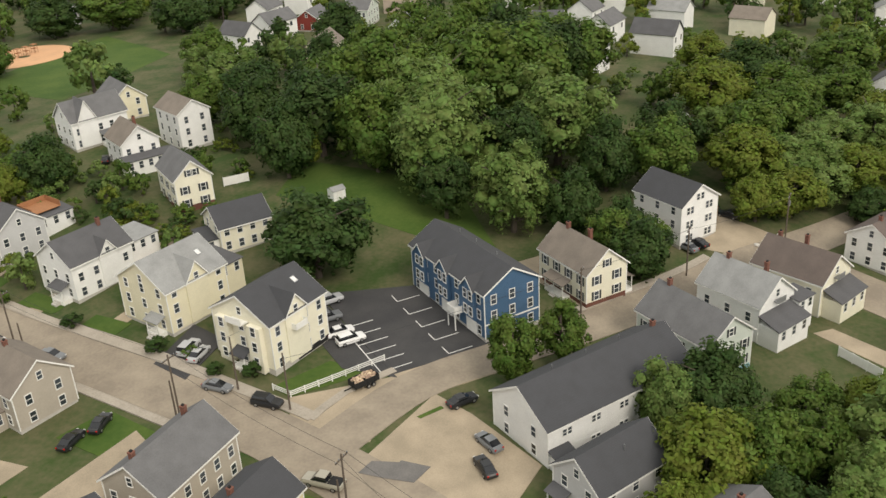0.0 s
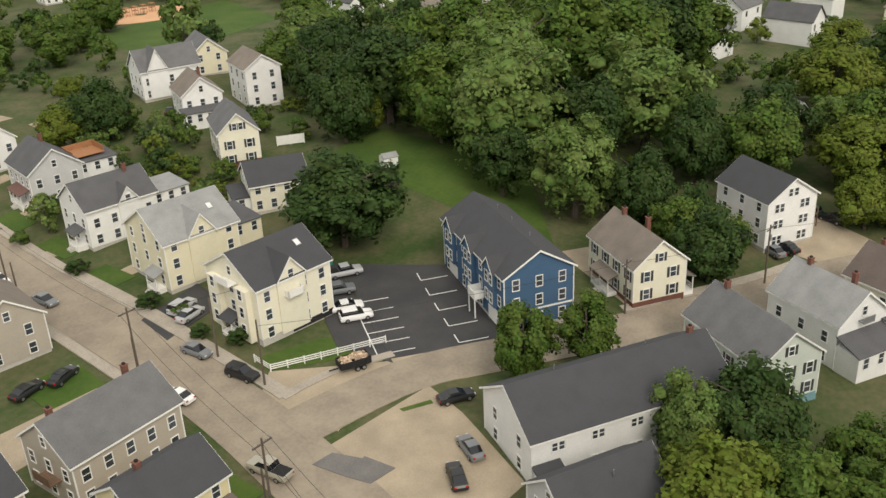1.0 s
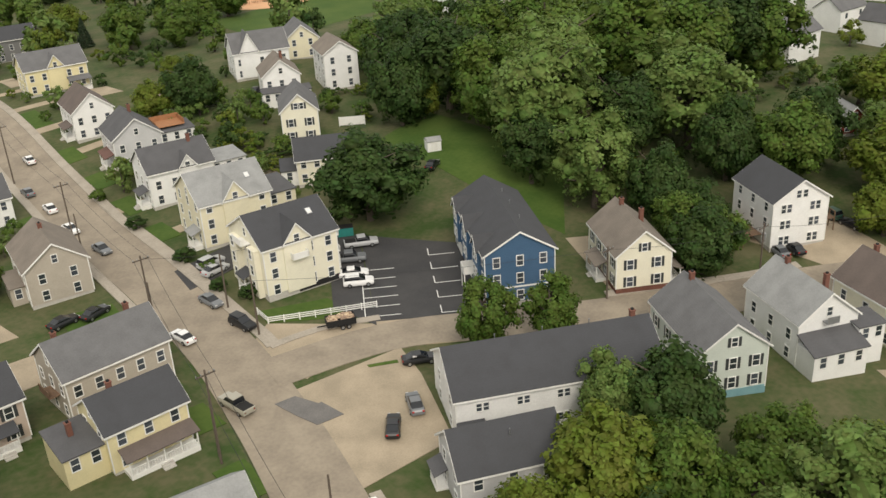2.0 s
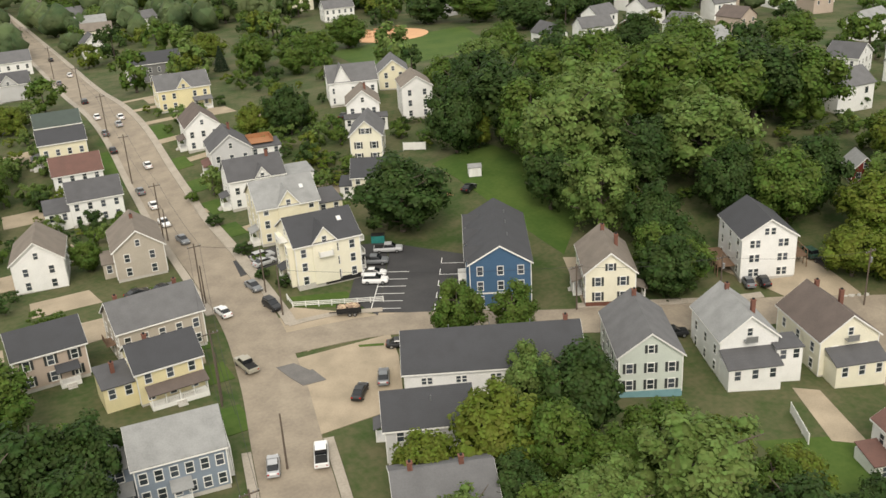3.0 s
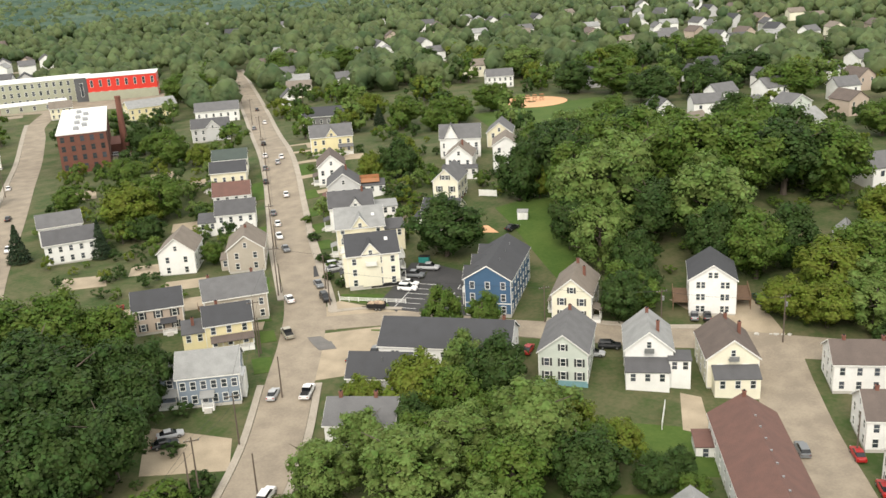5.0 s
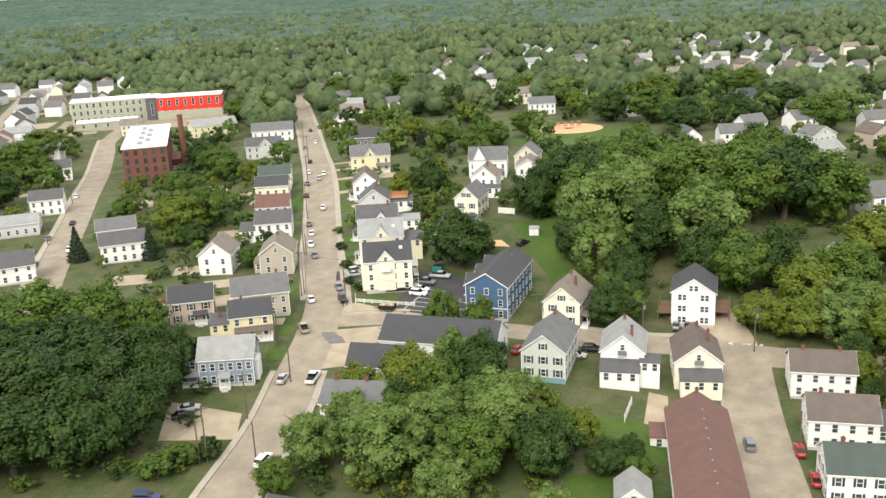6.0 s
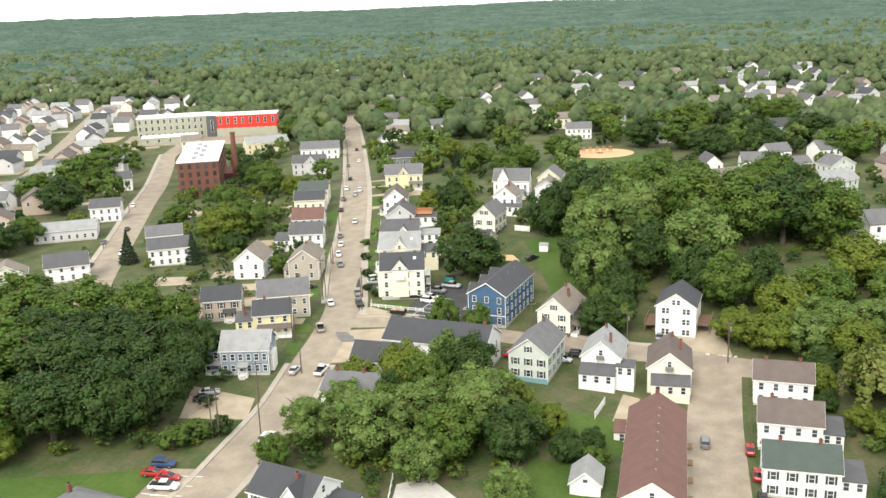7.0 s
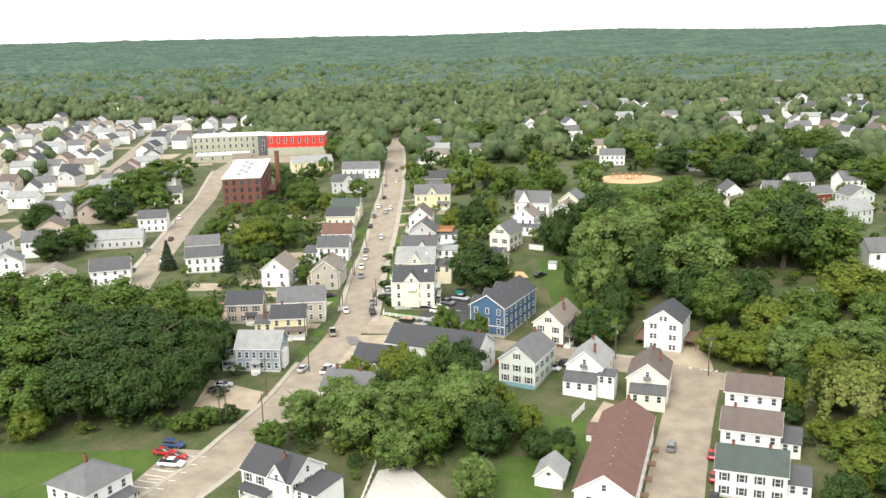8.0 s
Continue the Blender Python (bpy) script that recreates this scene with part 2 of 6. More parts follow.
def strip_rows(pts, left, right, step=3.0):
    """Plan rows of a band along a line, from left to right of it."""
    line = smooth_line(pts, step)
    rows = []
    n = max(2, int(abs(right - left) / 2.5) + 2)
    for i, p in enumerate(line):
        d = (line[min(i + 1, len(line) - 1)] - line[max(i - 1, 0)]).normalized()
        side = Vector((d.y, -d.x))
        rows.append([tuple(p + side * (left + (right - left) * k / (n - 1))) for k in range(n)])
    return rows


MAIN = [(-60, -125), (-43, -104), (-26.7, -78), (-19.2, -61), (-12.2, -42), (-6.5, -20), (-1.5, 0), (2.3, 23.5), (4.3, 67), (7, 100), (10.5, 160), (13.5, 300), (14, 400), (14, 464)]
CROSS = [(3, 7), (20, 3.5), (34, -5), (48, -14), (62, -21.5), (78, -28), (92, -37), (110, -47.5), (145, -66), (220, -105)]
SOUTH = [(89, -36), (79, -60), (68.5, -88), (58, -118), (45, -150)]
WEST = [(-70, 20), (-74, 60), (-76, 90), (-79, 155), (-90, 290), (-93, 335), (-80, 420), (-60, 520)]
NORTH = [(11, 178), (40, 185), (75, 160), (110, 150)]
drape("road", strip_rows(MAIN, -4.8, 4.8), 0.10, M["road"], "pale worn asphalt street between the houses", "road")
drape("road", strip_rows(CROSS, -3.7, 3.7), 0.115, M["road"], "pale worn asphalt side street", "road")
drape("road", strip_rows(SOUTH, -5.0, 6.4), 0.13, M["road"], "pale asphalt lane past the long brown roof", "road")
drape("road", strip_rows(WEST, -4.8, 4.8), 0.10, M["road"], "pale worn asphalt street beside the brick mill", "road")
drape("pavement", strip_rows([(1.4, 13.5), (2.3, 23.5), (4.3, 67)], 4.9, 7.0), 0.2, M["pavement"], "worn tan pavement along the street", "pavement")
drape("pavement", strip_rows([(6.5, 7.2), (13, 6.6), (20, 3.5)], -6.3, -4.9), 0.2, M["pavement"], "worn tan pavement below the white fence", "pavement")
drape("pavement", strip_rows(MAIN[8:], 4.9, 6.6), 0.22, M["pavement"], "pale concrete pavement along the street", "pavement")
drape("pavement", strip_rows(MAIN[:6], 4.9, 6.3), 0.2, M["pavement"], "pale concrete pavement along the street", "pavement")
drape("pavement", strip_rows(MAIN[7:], -6.3, -4.9), 0.22, M["pavement"], "pale concrete pavement along the street", "pavement")
drape("pavement", strip_rows(MAIN[:6], -6.2, -4.9), 0.2, M["pavement"], "cracked concrete pavement along the street", "pavement")
drape("pavement", strip_rows(CROSS[3:6], -5.4, -3.8), 0.22, M["pavement"], "concrete pavement beside the side street", "pavement")
drape("pavement", strip_rows(WEST[1:6], -6.8, -4.9), 0.22, M["pavement"], "concrete pavement along the mill street", "pavement")
yard("asphalt_patch", (-0.2, .4), (2.6, .1), (3.9, -3.4), (0.4, -3.6), 0.16, M["road_dark"], "dark mended patch in the pale street", "road")
yard("asphalt_patch", (0.4, -3.55), (4.3, -3.3), (4.8, -7.4), (1.2, -7.0), 0.165, M["road_dark"], "dark mended patch in the pale street", "road")
yard("parking_lot", (21.4, 8.0), (36.0, -2.6), (46.6, 17.6), (36, 31.5), 0.11, M["asphalt"], "fresh black asphalt parking lot", "parking lot")
yard("parking_lot", (20.8, 7), (36, 32), (31, 34), (19.5, 16), 0.1, M["asphalt"], "fresh black asphalt parking lot", "parking lot")
yard("parking_lot", (7.2, 42.2), (6.2, 35), (17.2, 36.6), (18.5, 44), 0.14, M["asphalt"], "dark asphalt drive beside the cream houses", "parking lot")
yard("gravel_yard", (1.8, 1.5), (19.5, 0), (17.4, -7), (0.8, -8), 0.085, M["gravel"], "tan gravel forecourt with worn edges", "yard")
yard("gravel_yard", (0.8, -8), (17.4, -7), (11.5, -20), (-2.4, -20), 0.085, M["gravel"], "tan gravel forecourt with worn edges", "yard")
yard("lawn", (13.5, -0.4), (17.2, -2.2), (16.9, -2.9), (13.4, -1.1), 0.12, M["lawn"], "thin green verge in the forecourt", "lawn")
yard("gravel_yard", (3.0, 13.5), (9.8, 18.6), (21, 7.6), (6, 2.5), 0.075, M["gravel"], "worn tan verge at the street corner", "yard")
yard("gravel_yard", (14, 4), (22, 9), (38, -3), (30, -7), 0.07, M["gravel"], "worn tan verge beside the parking lot", "yard")
yard("gravel_yard", (-28, 25.5), (-8.5, 26.5), (-6, 33), (-27, 34.5), 0.07, M["gravel"], "tan gravel drive behind the tan house", "yard")
yard("gravel_yard", (-24, 8.5), (-9, 8), (-8, 12.8), (-24, 12.5), 0.07, M["gravel"], "bare tan yard between two houses", "yard")
yard("gravel_yard", (-46, 18), (-37, 17), (-36, 32), (-46, 34), 0.07, M["gravel"], "bare tan yard with parked cars", "yard")
yard("gravel_yard", (28, 60), (40, 58), (41, 69), (29, 70), 0.07, M["gravel"], "tan gravel yard behind the cream house", "yard")
yard("gravel_yard", (-34, -43), (-19.6, -46), (-18.5, -36), (-33, -27.5), 0.08, M["gravel"], "bare tan gravel drive", "yard")
yard("parking_lot", (-40, -80), (-26.6, -88), (-22.5, -67), (-34, -64), 0.12, M["road"], "worn asphalt parking lot with white lines", "parking lot")
yard("gravel_yard", (79.5, -10), (96, -13), (93.5, -33), (83, -29), 0.08, M["gravel"], "tan gravel yard in front of the white house", "yard")
yard("gravel_yard", (50.5, -12), (54.5, -14.5), (66, 3), (60, 7), 0.07, M["gravel"], "bare tan strip beside the blue building", "yard")
yard("gravel_yard", (47, 53), (51, 46), (57, 42), (56, 48), 0.07, M["sand"], "patch of bare sand in the lawn", "yard")
yard("gravel_yard", (63, -45), (66, -47.5), (61, -60), (57, -57), 0.07, M["gravel"], "worn sandy path between the yards", "yard")
yard("gravel_yard", (10, -78), (16, -76), (26, -95), (6, -95), 0.07, M["concrete"], "pale stony yard under the trees", "yard")
yard("lawn", (61, 8), (82, 28), (80, 66), (62, 60), 0.03, M["lawn"], "mown green lawn behind the blue building", "lawn")
yard("lawn", (11, 22.5), (20.5, 18.8), (20.3, 11.5), (9.8, 18.8), 0.05, M["lawn"], "small green lawn behind the white fence", "lawn")
yard("lawn", (-12.5, 30), (-5.2, 29), (-4.2, 40), (-12, 42), 0.06, M["lawn"], "mown green verge beside the street", "lawn")
yard("lawn", (-80, -62), (-34, -64), (-48, -96), (-90, -90), 0.03, M["lawn"], "mown green lawn below the trees", "lawn")
yard("lawn", (36, -72), (46, -74), (42, -100), (28, -100), 0.03, M["lawn"], "green lawn beside the white garage", "lawn")
yard("lawn", (48, -52), (62, -58), (56, -72), (44, -68), 0.03, M["lawn"], "green back lawn behind the houses", "lawn")
yard("lawn", (96, 160), (150, 170), (165, 215), (100, 205), 0.04, M["lawn"], "green playing field beside the playground", "lawn")
yard("gravel_yard", (-62, 214), (-38, 224), (-42, 262), (-66, 256), 0.08, M["road"], "asphalt yard behind the brick mill", "yard")
yard("gravel_yard", (-130, 372), (-30, 352), (-30, 392), (-130, 412), 0.08, M["road"], "asphalt yard in front of the long low building", "yard")
for x, y, w, d in ((-32, 62, 14, 9), (-20, 70, 8, 12), (-50, 58, 12, 10), (-56, 96, 14, 12), (-22, 100, 12, 8), (-44, 128, 12, 10), (-20, 140, 12, 10), (-58, 150, 12, 12), (-24, 44, 12, 7), (-30, 160, 10, 12), (34, 100, 8, 10), (46, 124, 12, 8), (36, 140, 10, 8), (28, 168, 10, 10)):
    yard("gravel_yard", (x - w / 2, y - d / 2 + 1), (x + w / 2, y - d / 2), (x + w / 2 - 1, y + d / 2), (x - w / 2 + 0.6, y + d / 2 + 1), 0.065, M["gravel"], "bare tan back yard between houses", "yard")
TOWN = [[(-345, y - 18), (-230, y - 4), (-104, y + 12)] for y in (118, 186, 262, 350, 450, 560)] + [[(-150 + k * 6, 70), (-160, 300), (-190, 600)] for k in (0,)] + [[(-235, 80), (-240, 330), (-270, 640)]]
for line in TOWN:
    drape("road", strip_rows(line, -4, 4, 10), 0.1, M["road"], "pale street of the far town", "road")
for k, (x, y) in enumerate(((-130, 88), (-118, 140), (-160, 150), (-190, 205), (-140, 222), (-205, 120), (-225, 232), (-180, 300), (-135, 310), (-215, 316), (-250, 290), (-150, 400), (-200, 410), (-250, 400), (-160, 490), (-215, 500), (-110, 480), (-280, 480))):
    yard("gravel_yard", (x - 16, y - 12), (x + 14, y - 10), (x + 16, y + 12), (x - 14, y + 11), 0.06, M["gravel"] if k % 3 else M["road"], "worn pale yard in the far town", "yard")
for k in range(8):
    y0 = 48 + k * 17
    yard("driveway", (9.5 + k * 1.0, y0 + 7), (9.7 + k * 1.0, y0 + 10), (21 + k, y0 + 10), (21 + k, y0 + 7), 0.08, M["gravel"], "pale gravel drive between two houses", "driveway")
for x, y, w, d in ((-8.5, 16, 4, 7), (-8.6, 4, 4, 6), (-10.6, -10, 4, 7), (12.6, 58, 4, 8), (14, 74, 4, 9), (15, 90, 4, 8), (16, 107, 4, 8), (17.5, 132, 5, 12), (-1.5, 80, 4, 10), (0.5, 120, 4, 16)):
    yard("lawn", (x - w / 2, y - d / 2), (x + w / 2, y - d / 2), (x + w / 2, y + d / 2), (x - w / 2, y + d / 2), 0.09, M["lawn"], "small green front lawn beside the street", "lawn")


for off in (-4.86, 4.86):
    drape("kerb", strip_rows(MAIN[7:], off - 0.09, off + 0.09), 0.25, M["pavement"], "low grey granite kerb along the street", "kerb")

def lot_line(a, b, lift=0.125, width=0.14):
    a, b = Vector(a), Vector(b)
    s = (b - a).normalized()
    s = Vector((s.y, -s.x)) * width / 2
    ob = yard("parking_line", tuple(a - s), tuple(a + s), tuple(b + s), tuple(b - s), lift, M["paint_line"], "painted white parking line", "road marking")
    return ob


u, v = Vector((0.83, -0.56)), Vector((0.56, 0.83))
for k in range(6):
    p = Vector((21.0, 10.0)) + v * (2.9 * k)
    lot_line(p, p + u * 5.2)
lot_line(Vector((21.0, 10.0)), Vector((21.0, 10.0)) + v * 16)
for k in range(7):
    a, b = Vector((-39.0 + k * 0.75, -79 + k * 2.2)), Vector((-34.4 + k * 0.75, -80.8 + k * 2.2))
    lot_line(a, b, 0.14)
for k in range(5):
    p = Vector((33.2, .8)) + v * (4.6 * k)
    lot_line(p, p - u * 4.2)
    lot_line(p - u * 4.2, p - u * 4.2 + v * 2.2)
for k in range(5):
    p = Vector((-38.0, -79.5)) + Vector((0.45, 0.9)) * (3.4 * k)
    lot_line(p, p + Vector((0.97, -0.25)) * 6, 0.135)


# ---- houses ----
FRAME, PANE, SHUTTER = {}, {}, {}
BUILT = []


def window_meshes(w, h):
    key = (w, h)
    if key not in FRAME:
        t = 0.11
        FRAME[key] = mesh_of("window", boxed((-w / 2 - t, -w / 2, -0.07, 0.02, -t, h + t), (w / 2, w / 2 + t, -0.07, 0.02, -t, h + t),
                                             (-w / 2, w / 2, -0.07, 0.02, h, h + t), (-w / 2, w / 2, -0.1, 0.02, -t, 0), (-w / 2, w / 2, -0.045, 0.02, h / 2 - 0.04, h / 2 + 0.04)), M["trim"])
        PANE[key] = mesh_of("pane", boxed((-w / 2, w / 2, -0.02, 0.015, 0, h)), M["glass"])
        SHUTTER[key] = mesh_of("shutter", boxed((-0.2, 0.2, -0.05, 0.01, -0.05, h + 0.05)), M["shutter"])
    return FRAME[key], PANE[key], SHUTTER[key]


def window(house, x, y, z, turn, w=0.9, h=1.5, shutters=False):
    """turn: which way it looks, in degrees: 0 front, 90 the wall at +x, 180 back, 270 the wall at -x."""
    f, p, s = window_meshes(w, h)
    ob = part("window", f, None, house, at=pose(x, y, z, 0, 0, turn))
    part("pane", p, None, ob)
    if shutters:
        for k in (-1, 1):
            part("shutter", s, None, ob, at=pose(k * (w / 2 + 0.33), 0, 0))
    return ob


def slab(bm, a, b, c, d, thick):
    """A sloping slab: a, b along the eave, c, d along the ridge; its top at these points."""
    pts = [Vector(p) for p in (a, b, c, d)]
    n = (pts[1] - pts[0]).cross(pts[3] - pts[0]).normalized()
    if n.z < 0:
        n = -n
    prism(bm, [p - n * thick for p in pts], pts)


def gable_roof(x0, x1, y0, y1, he, hr, along, over=0.4, thick=0.16):
    """Two slabs over a rectangle. along 'x': the ridge runs along x."""
    bm = bmesh.new()
    if along == "x":
        m, half = (y0 + y1) / 2, (y1 - y0) / 2
        k = (hr - he) / half
        for s in (-1, 1):
            e = m + s * (half + over)
            z = he - over * k + 0.1
            slab(bm, (x0 - over, e, z), (x1 + over, e, z), (x1 + over, m, hr + 0.1), (x0 - over, m, hr + 0.1), thick)
    else:
        m, half = (x0 + x1) / 2, (x1 - x0) / 2
        k = (hr - he) / half
        for s in (-1, 1):
            e = m + s * (half + over)
            z = he - over * k + 0.1
            slab(bm, (e, y0 - over, z), (e, y1 + over, z), (m, y1 + over, hr + 0.1), (m, y0 - over, hr + 0.1), thick)
    return bm


def boards(top, name, x0, x1, y0, y1, he, hr, along, over=0.4, eaves=True):
    """White boards along the gables and eaves, just under the roof, each a part."""
    m, half = ((y0 + y1) / 2, (y1 - y0) / 2) if along == "x" else ((x0 + x1) / 2, (x1 - x0) / 2)
    p0, p1 = (x0, x1) if along == "x" else (y0, y1)
    k = (hr - he) / half
    z = he - over * k

    def turned(a, b, c):
        return (a, b, c) if along == "x" else (b, a, c)

    for s in (-1, 1):
        e = m + s * (half + over)
        for p in (p0 - over - 0.03, p1 + over):
            bm = bmesh.new()
            ring4 = ((e, z - 0.2), (m, hr - 0.2), (m, hr + 0.08), (e, z + 0.08))
            prism(bm, [turned(p, a, c) for a, c in ring4], [turned(p + 0.03, a, c) for a, c in ring4])
            part(name, bm, M["trim"], top)
        if eaves:
            bm = bmesh.new()
            q = turned(p0 - over, e - 0.02, 0), turned(p1 + over, e + 0.02, 0)
            box(bm, q[0][0], q[1][0], q[0][1], q[1][1], z - 0.2, z + 0.03)
            part(name, bm, M["trim"], top)


def gable_walls(x0, x1, y0, y1, he, hr, along, low=0.0):
    bm = bmesh.new()
    if along == "x":
        m = (y0 + y1) / 2
        ring = [(y0, low), (y1, low), (y1, he), (m, hr), (y0, he)]
        prism(bm, [(x0, a, b) for a, b in ring], [(x1, a, b) for a, b in ring])
    else:
        m = (x0 + x1) / 2
        ring = [(x0, low), (x1, low), (x1, he), (m, hr), (x0, he)]
        prism(bm, [(a, y0, b) for a, b in ring], [(a, y1, b) for a, b in ring])
    return bm


def chimney(house, x, y, top, base, mat=None, size=0.6):
    c = part("chimney", boxed((x - size / 2, x + size / 2, y - size / 2, y + size / 2, base, top), (x - size / 2 - 0.06, x + size / 2 + 0.06, y - size / 2 - 0.06, y + size / 2 + 0.06, top, top + 0.12)), mat or M["chimney_brick"], house)
    part("flue", boxed((x - size / 4, x + size / 4, y - size / 4, y + size / 4, top + 0.12, top + 0.35)), M["tyre"], c)


def porch(house, x, y, w, d, h, roof, turn=0, steps=True, closed=None):
    """A roofed porch in front of the point x, y of a wall."""
    at = pose(x, y, 0, 0, 0, turn)
    part("porch_floor", boxed((-w / 2, w / 2, -d, 0, -1.2, 0.6)), M["trim"], house, at=at)
    bm = bmesh.new()
    slab(bm, (-w / 2 - 0.25, -d - 0.25, h), (w / 2 + 0.25, -d - 0.25, h), (w / 2 + 0.25, 0.02, h + 0.7), (-w / 2 - 0.25, 0.02, h + 0.7), 0.14)
    part("porch_roof", bm, roof, house, at=at)
    if closed:
        part("porch_wall", boxed((-w / 2, w / 2, -d, 0, 0.6, h)), closed, house, at=at)
    else:
        n = max(2, int(w / 2) + 1)
        for k in range(n):
            px = -w / 2 + 0.1 + (w - 0.2) * k / (n - 1)
            part("porch_post", boxed((px - 0.07, px + 0.07, -d + 0.03, -d + 0.17, 0.6, h)), M["trim"], house, at=at)
        rail = part("porch_rail", boxed((-w / 2, w / 2, -d + 0.05, -d + 0.11, 1.4, 1.48), *[(-w / 2 + 0.2 + i * 0.3, -w / 2 + 0.25 + i * 0.3, -d + 0.05, -d + 0.1, 0.6, 1.4) for i in range(int(w / 0.3))]), M["trim"], house, at=at)
        tagged(rail, kind="stuff")
    if steps:
        for k in range(3):
            part("step", boxed((-0.7, 0.7, -d - 0.3 * (k + 1), -d - 0.3 * k, -1.0, 0.6 - 0.18 * (k + 1))), M["concrete"], house, at=at)


def door(house, x, y, turn, z=0.6):
    d = part("door", boxed((-0.5, 0.5, -0.06, 0.02, 0, 2.1)), M["trim"], house, at=pose(x, y, z, 0, 0, turn))
    part("door_panel", boxed((-0.42, 0.42, -0.08, -0.055, 0.05, 2.0)), M["shutter"], d)


def house(label, x, y, w, d, turn, he, hr, along, wall, roof, storeys=2, cols=None, sides=None, chimneys=(), shutters=False, low=0.5,
          attic=1, base="concrete", first=0.95, step=2.75, hidden="", over=0.4, back=False):
    """A gabled house, w along its front. The front looks to -y before it is turned. Returns the thing."""
    z = min(land(x + i * w * 0.4, y + j * d * 0.4) for i in (-1, 0, 1) for j in (-1, 0, 1)) + 0.1
    top = new("house")
    top.matrix_basis = pose(x, y, z, 0, 0, turn)
    tagged(top, label, "house")
    BUILT.append((x, y, max(w, d) * 0.62))
    x0, x1, y0, y1 = -w / 2, w / 2, -d / 2, d / 2
    part("foundation", boxed((x0 + 0.06, x1 - 0.06, y0 + 0.06, y1 - 0.06, -1.6, low)), M[base], top)
    part("wall", gable_walls(x0, x1, y0, y1, he, hr, along, low), S[wall], top)
    part("roof", gable_roof(x0, x1, y0, y1, he, hr, along, over), RF[roof], top)
    boards(top, "fascia_board", x0, x1, y0, y1, he, hr, along, over)
    for cx, cy in ((x0, y0), (x1, y0), (x1, y1), (x0, y1)):
        part("corner_board", boxed((cx - 0.07, cx + 0.07, cy - 0.07, cy + 0.07, low, he - 0.02)), M["trim"], top)
    cols = cols or max(2, round(w / 2.9))
    sides = sides or max(2, round(d / 3.2))
    for s in range(storeys):
        zz = first + s * step
        if "f" not in hidden:
            for k in range(cols):
                window(top, x0 + w * (k + 0.5) / cols, y0, zz, 0, shutters=shutters)
        if "b" not in hidden and back:
            for k in range(cols):
                window(top, x0 + w * (k + 0.5) / cols, y1, zz, 180)
        for k in range(sides):
            yy = y0 + d * (k + 0.5) / sides
            if "r" not in hidden:
                window(top, x1, yy, zz, 90, shutters=shutters)
            if "l" not in hidden:
                window(top, x0, yy, zz, 270, shutters=shutters)
    zz = he + 0.25
    for k in range(attic):
        off = (k - (attic - 1) / 2) * 1.15
        if along == "y":
            window(top, off, y0, zz, 0, 0.75, 1.2, shutters)
            window(top, off, y1, zz, 180, 0.75, 1.2)
        else:
            window(top, x1, off, zz, 90, 0.75, 1.2)
            window(top, x0, off, zz, 270, 0.75, 1.2)
    for cx, cy, rise in chimneys:
        chimney(top, cx * w, cy * d, hr + rise, he - 0.5)
    return top


def cross_gable(top, x, y0, depth, w, he, hr, wall, roof, win=True):
    """A gable that looks to -y, its wall proud of the front, its ridge running back into the main roof."""
    part("gable_wall", gable_walls(x - w / 2, x + w / 2, y0 - 0.25, y0 + depth, he, hr, "y", 0.6), S[wall], top)
    part("gable_roof", gable_roof(x - w / 2, x + w / 2, y0 - 0.25, y0 + depth, he, hr, "y", 0.3, 0.15), RF[roof], top)
    boards(top, "rake_board", x - w / 2, x + w / 2, y0 - 0.25, y0 + depth, he, hr, "y", 0.3, False)
    if win:
        window(top, x, y0 - 0.25, he - 0.35, 0, 0.8, 1.3)


def wing(top, x0, x1, y0, y1, h, wall, roof, rise=0.5, name="wing"):
    """A lower box with a lean-to roof that falls to -y."""
    part(name, boxed((x0, x1, y0, y1, -1.4, h)), S[wall], top)
    bm = bmesh.new()
    slab(bm, (x0 - 0.2, y0 - 0.25, h), (x1 + 0.2, y0 - 0.25, h), (x1 + 0.2, y1 + 0.02, h + rise), (x0 - 0.2, y1 + 0.02, h + rise), 0.15)
    part(name + "_roof", bm, RF[roof], top)
    n = max(1, round((x1 - x0) / 2.4))
    for k in range(n):
        window(top, x0 + (x1 - x0) * (k + 0.5) / n, y0, max(0.9, h - 1.9), 0)


def skylight(top, x, y, z, slope):
    s = part("skylight", boxed((-0.45, 0.45, -0.6, 0.6, -0.05, 0.1)), M["metal"], top, at=pose(x, y, z, slope))
    part("skylight_pane", boxed((-0.36, 0.36, -0.5, 0.5, 0.1, 0.115)), M["lamp_clear"], s)


def balcony(top, boxes, label=""):
    """A white balcony: its floor first, then each railing or post as a piece of its own."""
    floor = part("balcony", boxed(boxes[0]), M["trim"], top, label)
    for b in boxes[1:]:
        part("railing" if b[5] - b[4] < 1.5 else "post", boxed(b), M["trim"], floor)


def vent(top, x, y, z):
    bm = bmesh.new()
    tube(bm, (x, y, z - 0.3), (x, y, z + 0.5), 0.07, 0.07)
    part("vent_pipe", bm, M["metal"], top)


M["teal_paint"] = material("teal_wall_paint", (0.18, 0.33, 0.36), (0.14, 0.27, 0.3), 0.6, 1.0, 6.0)

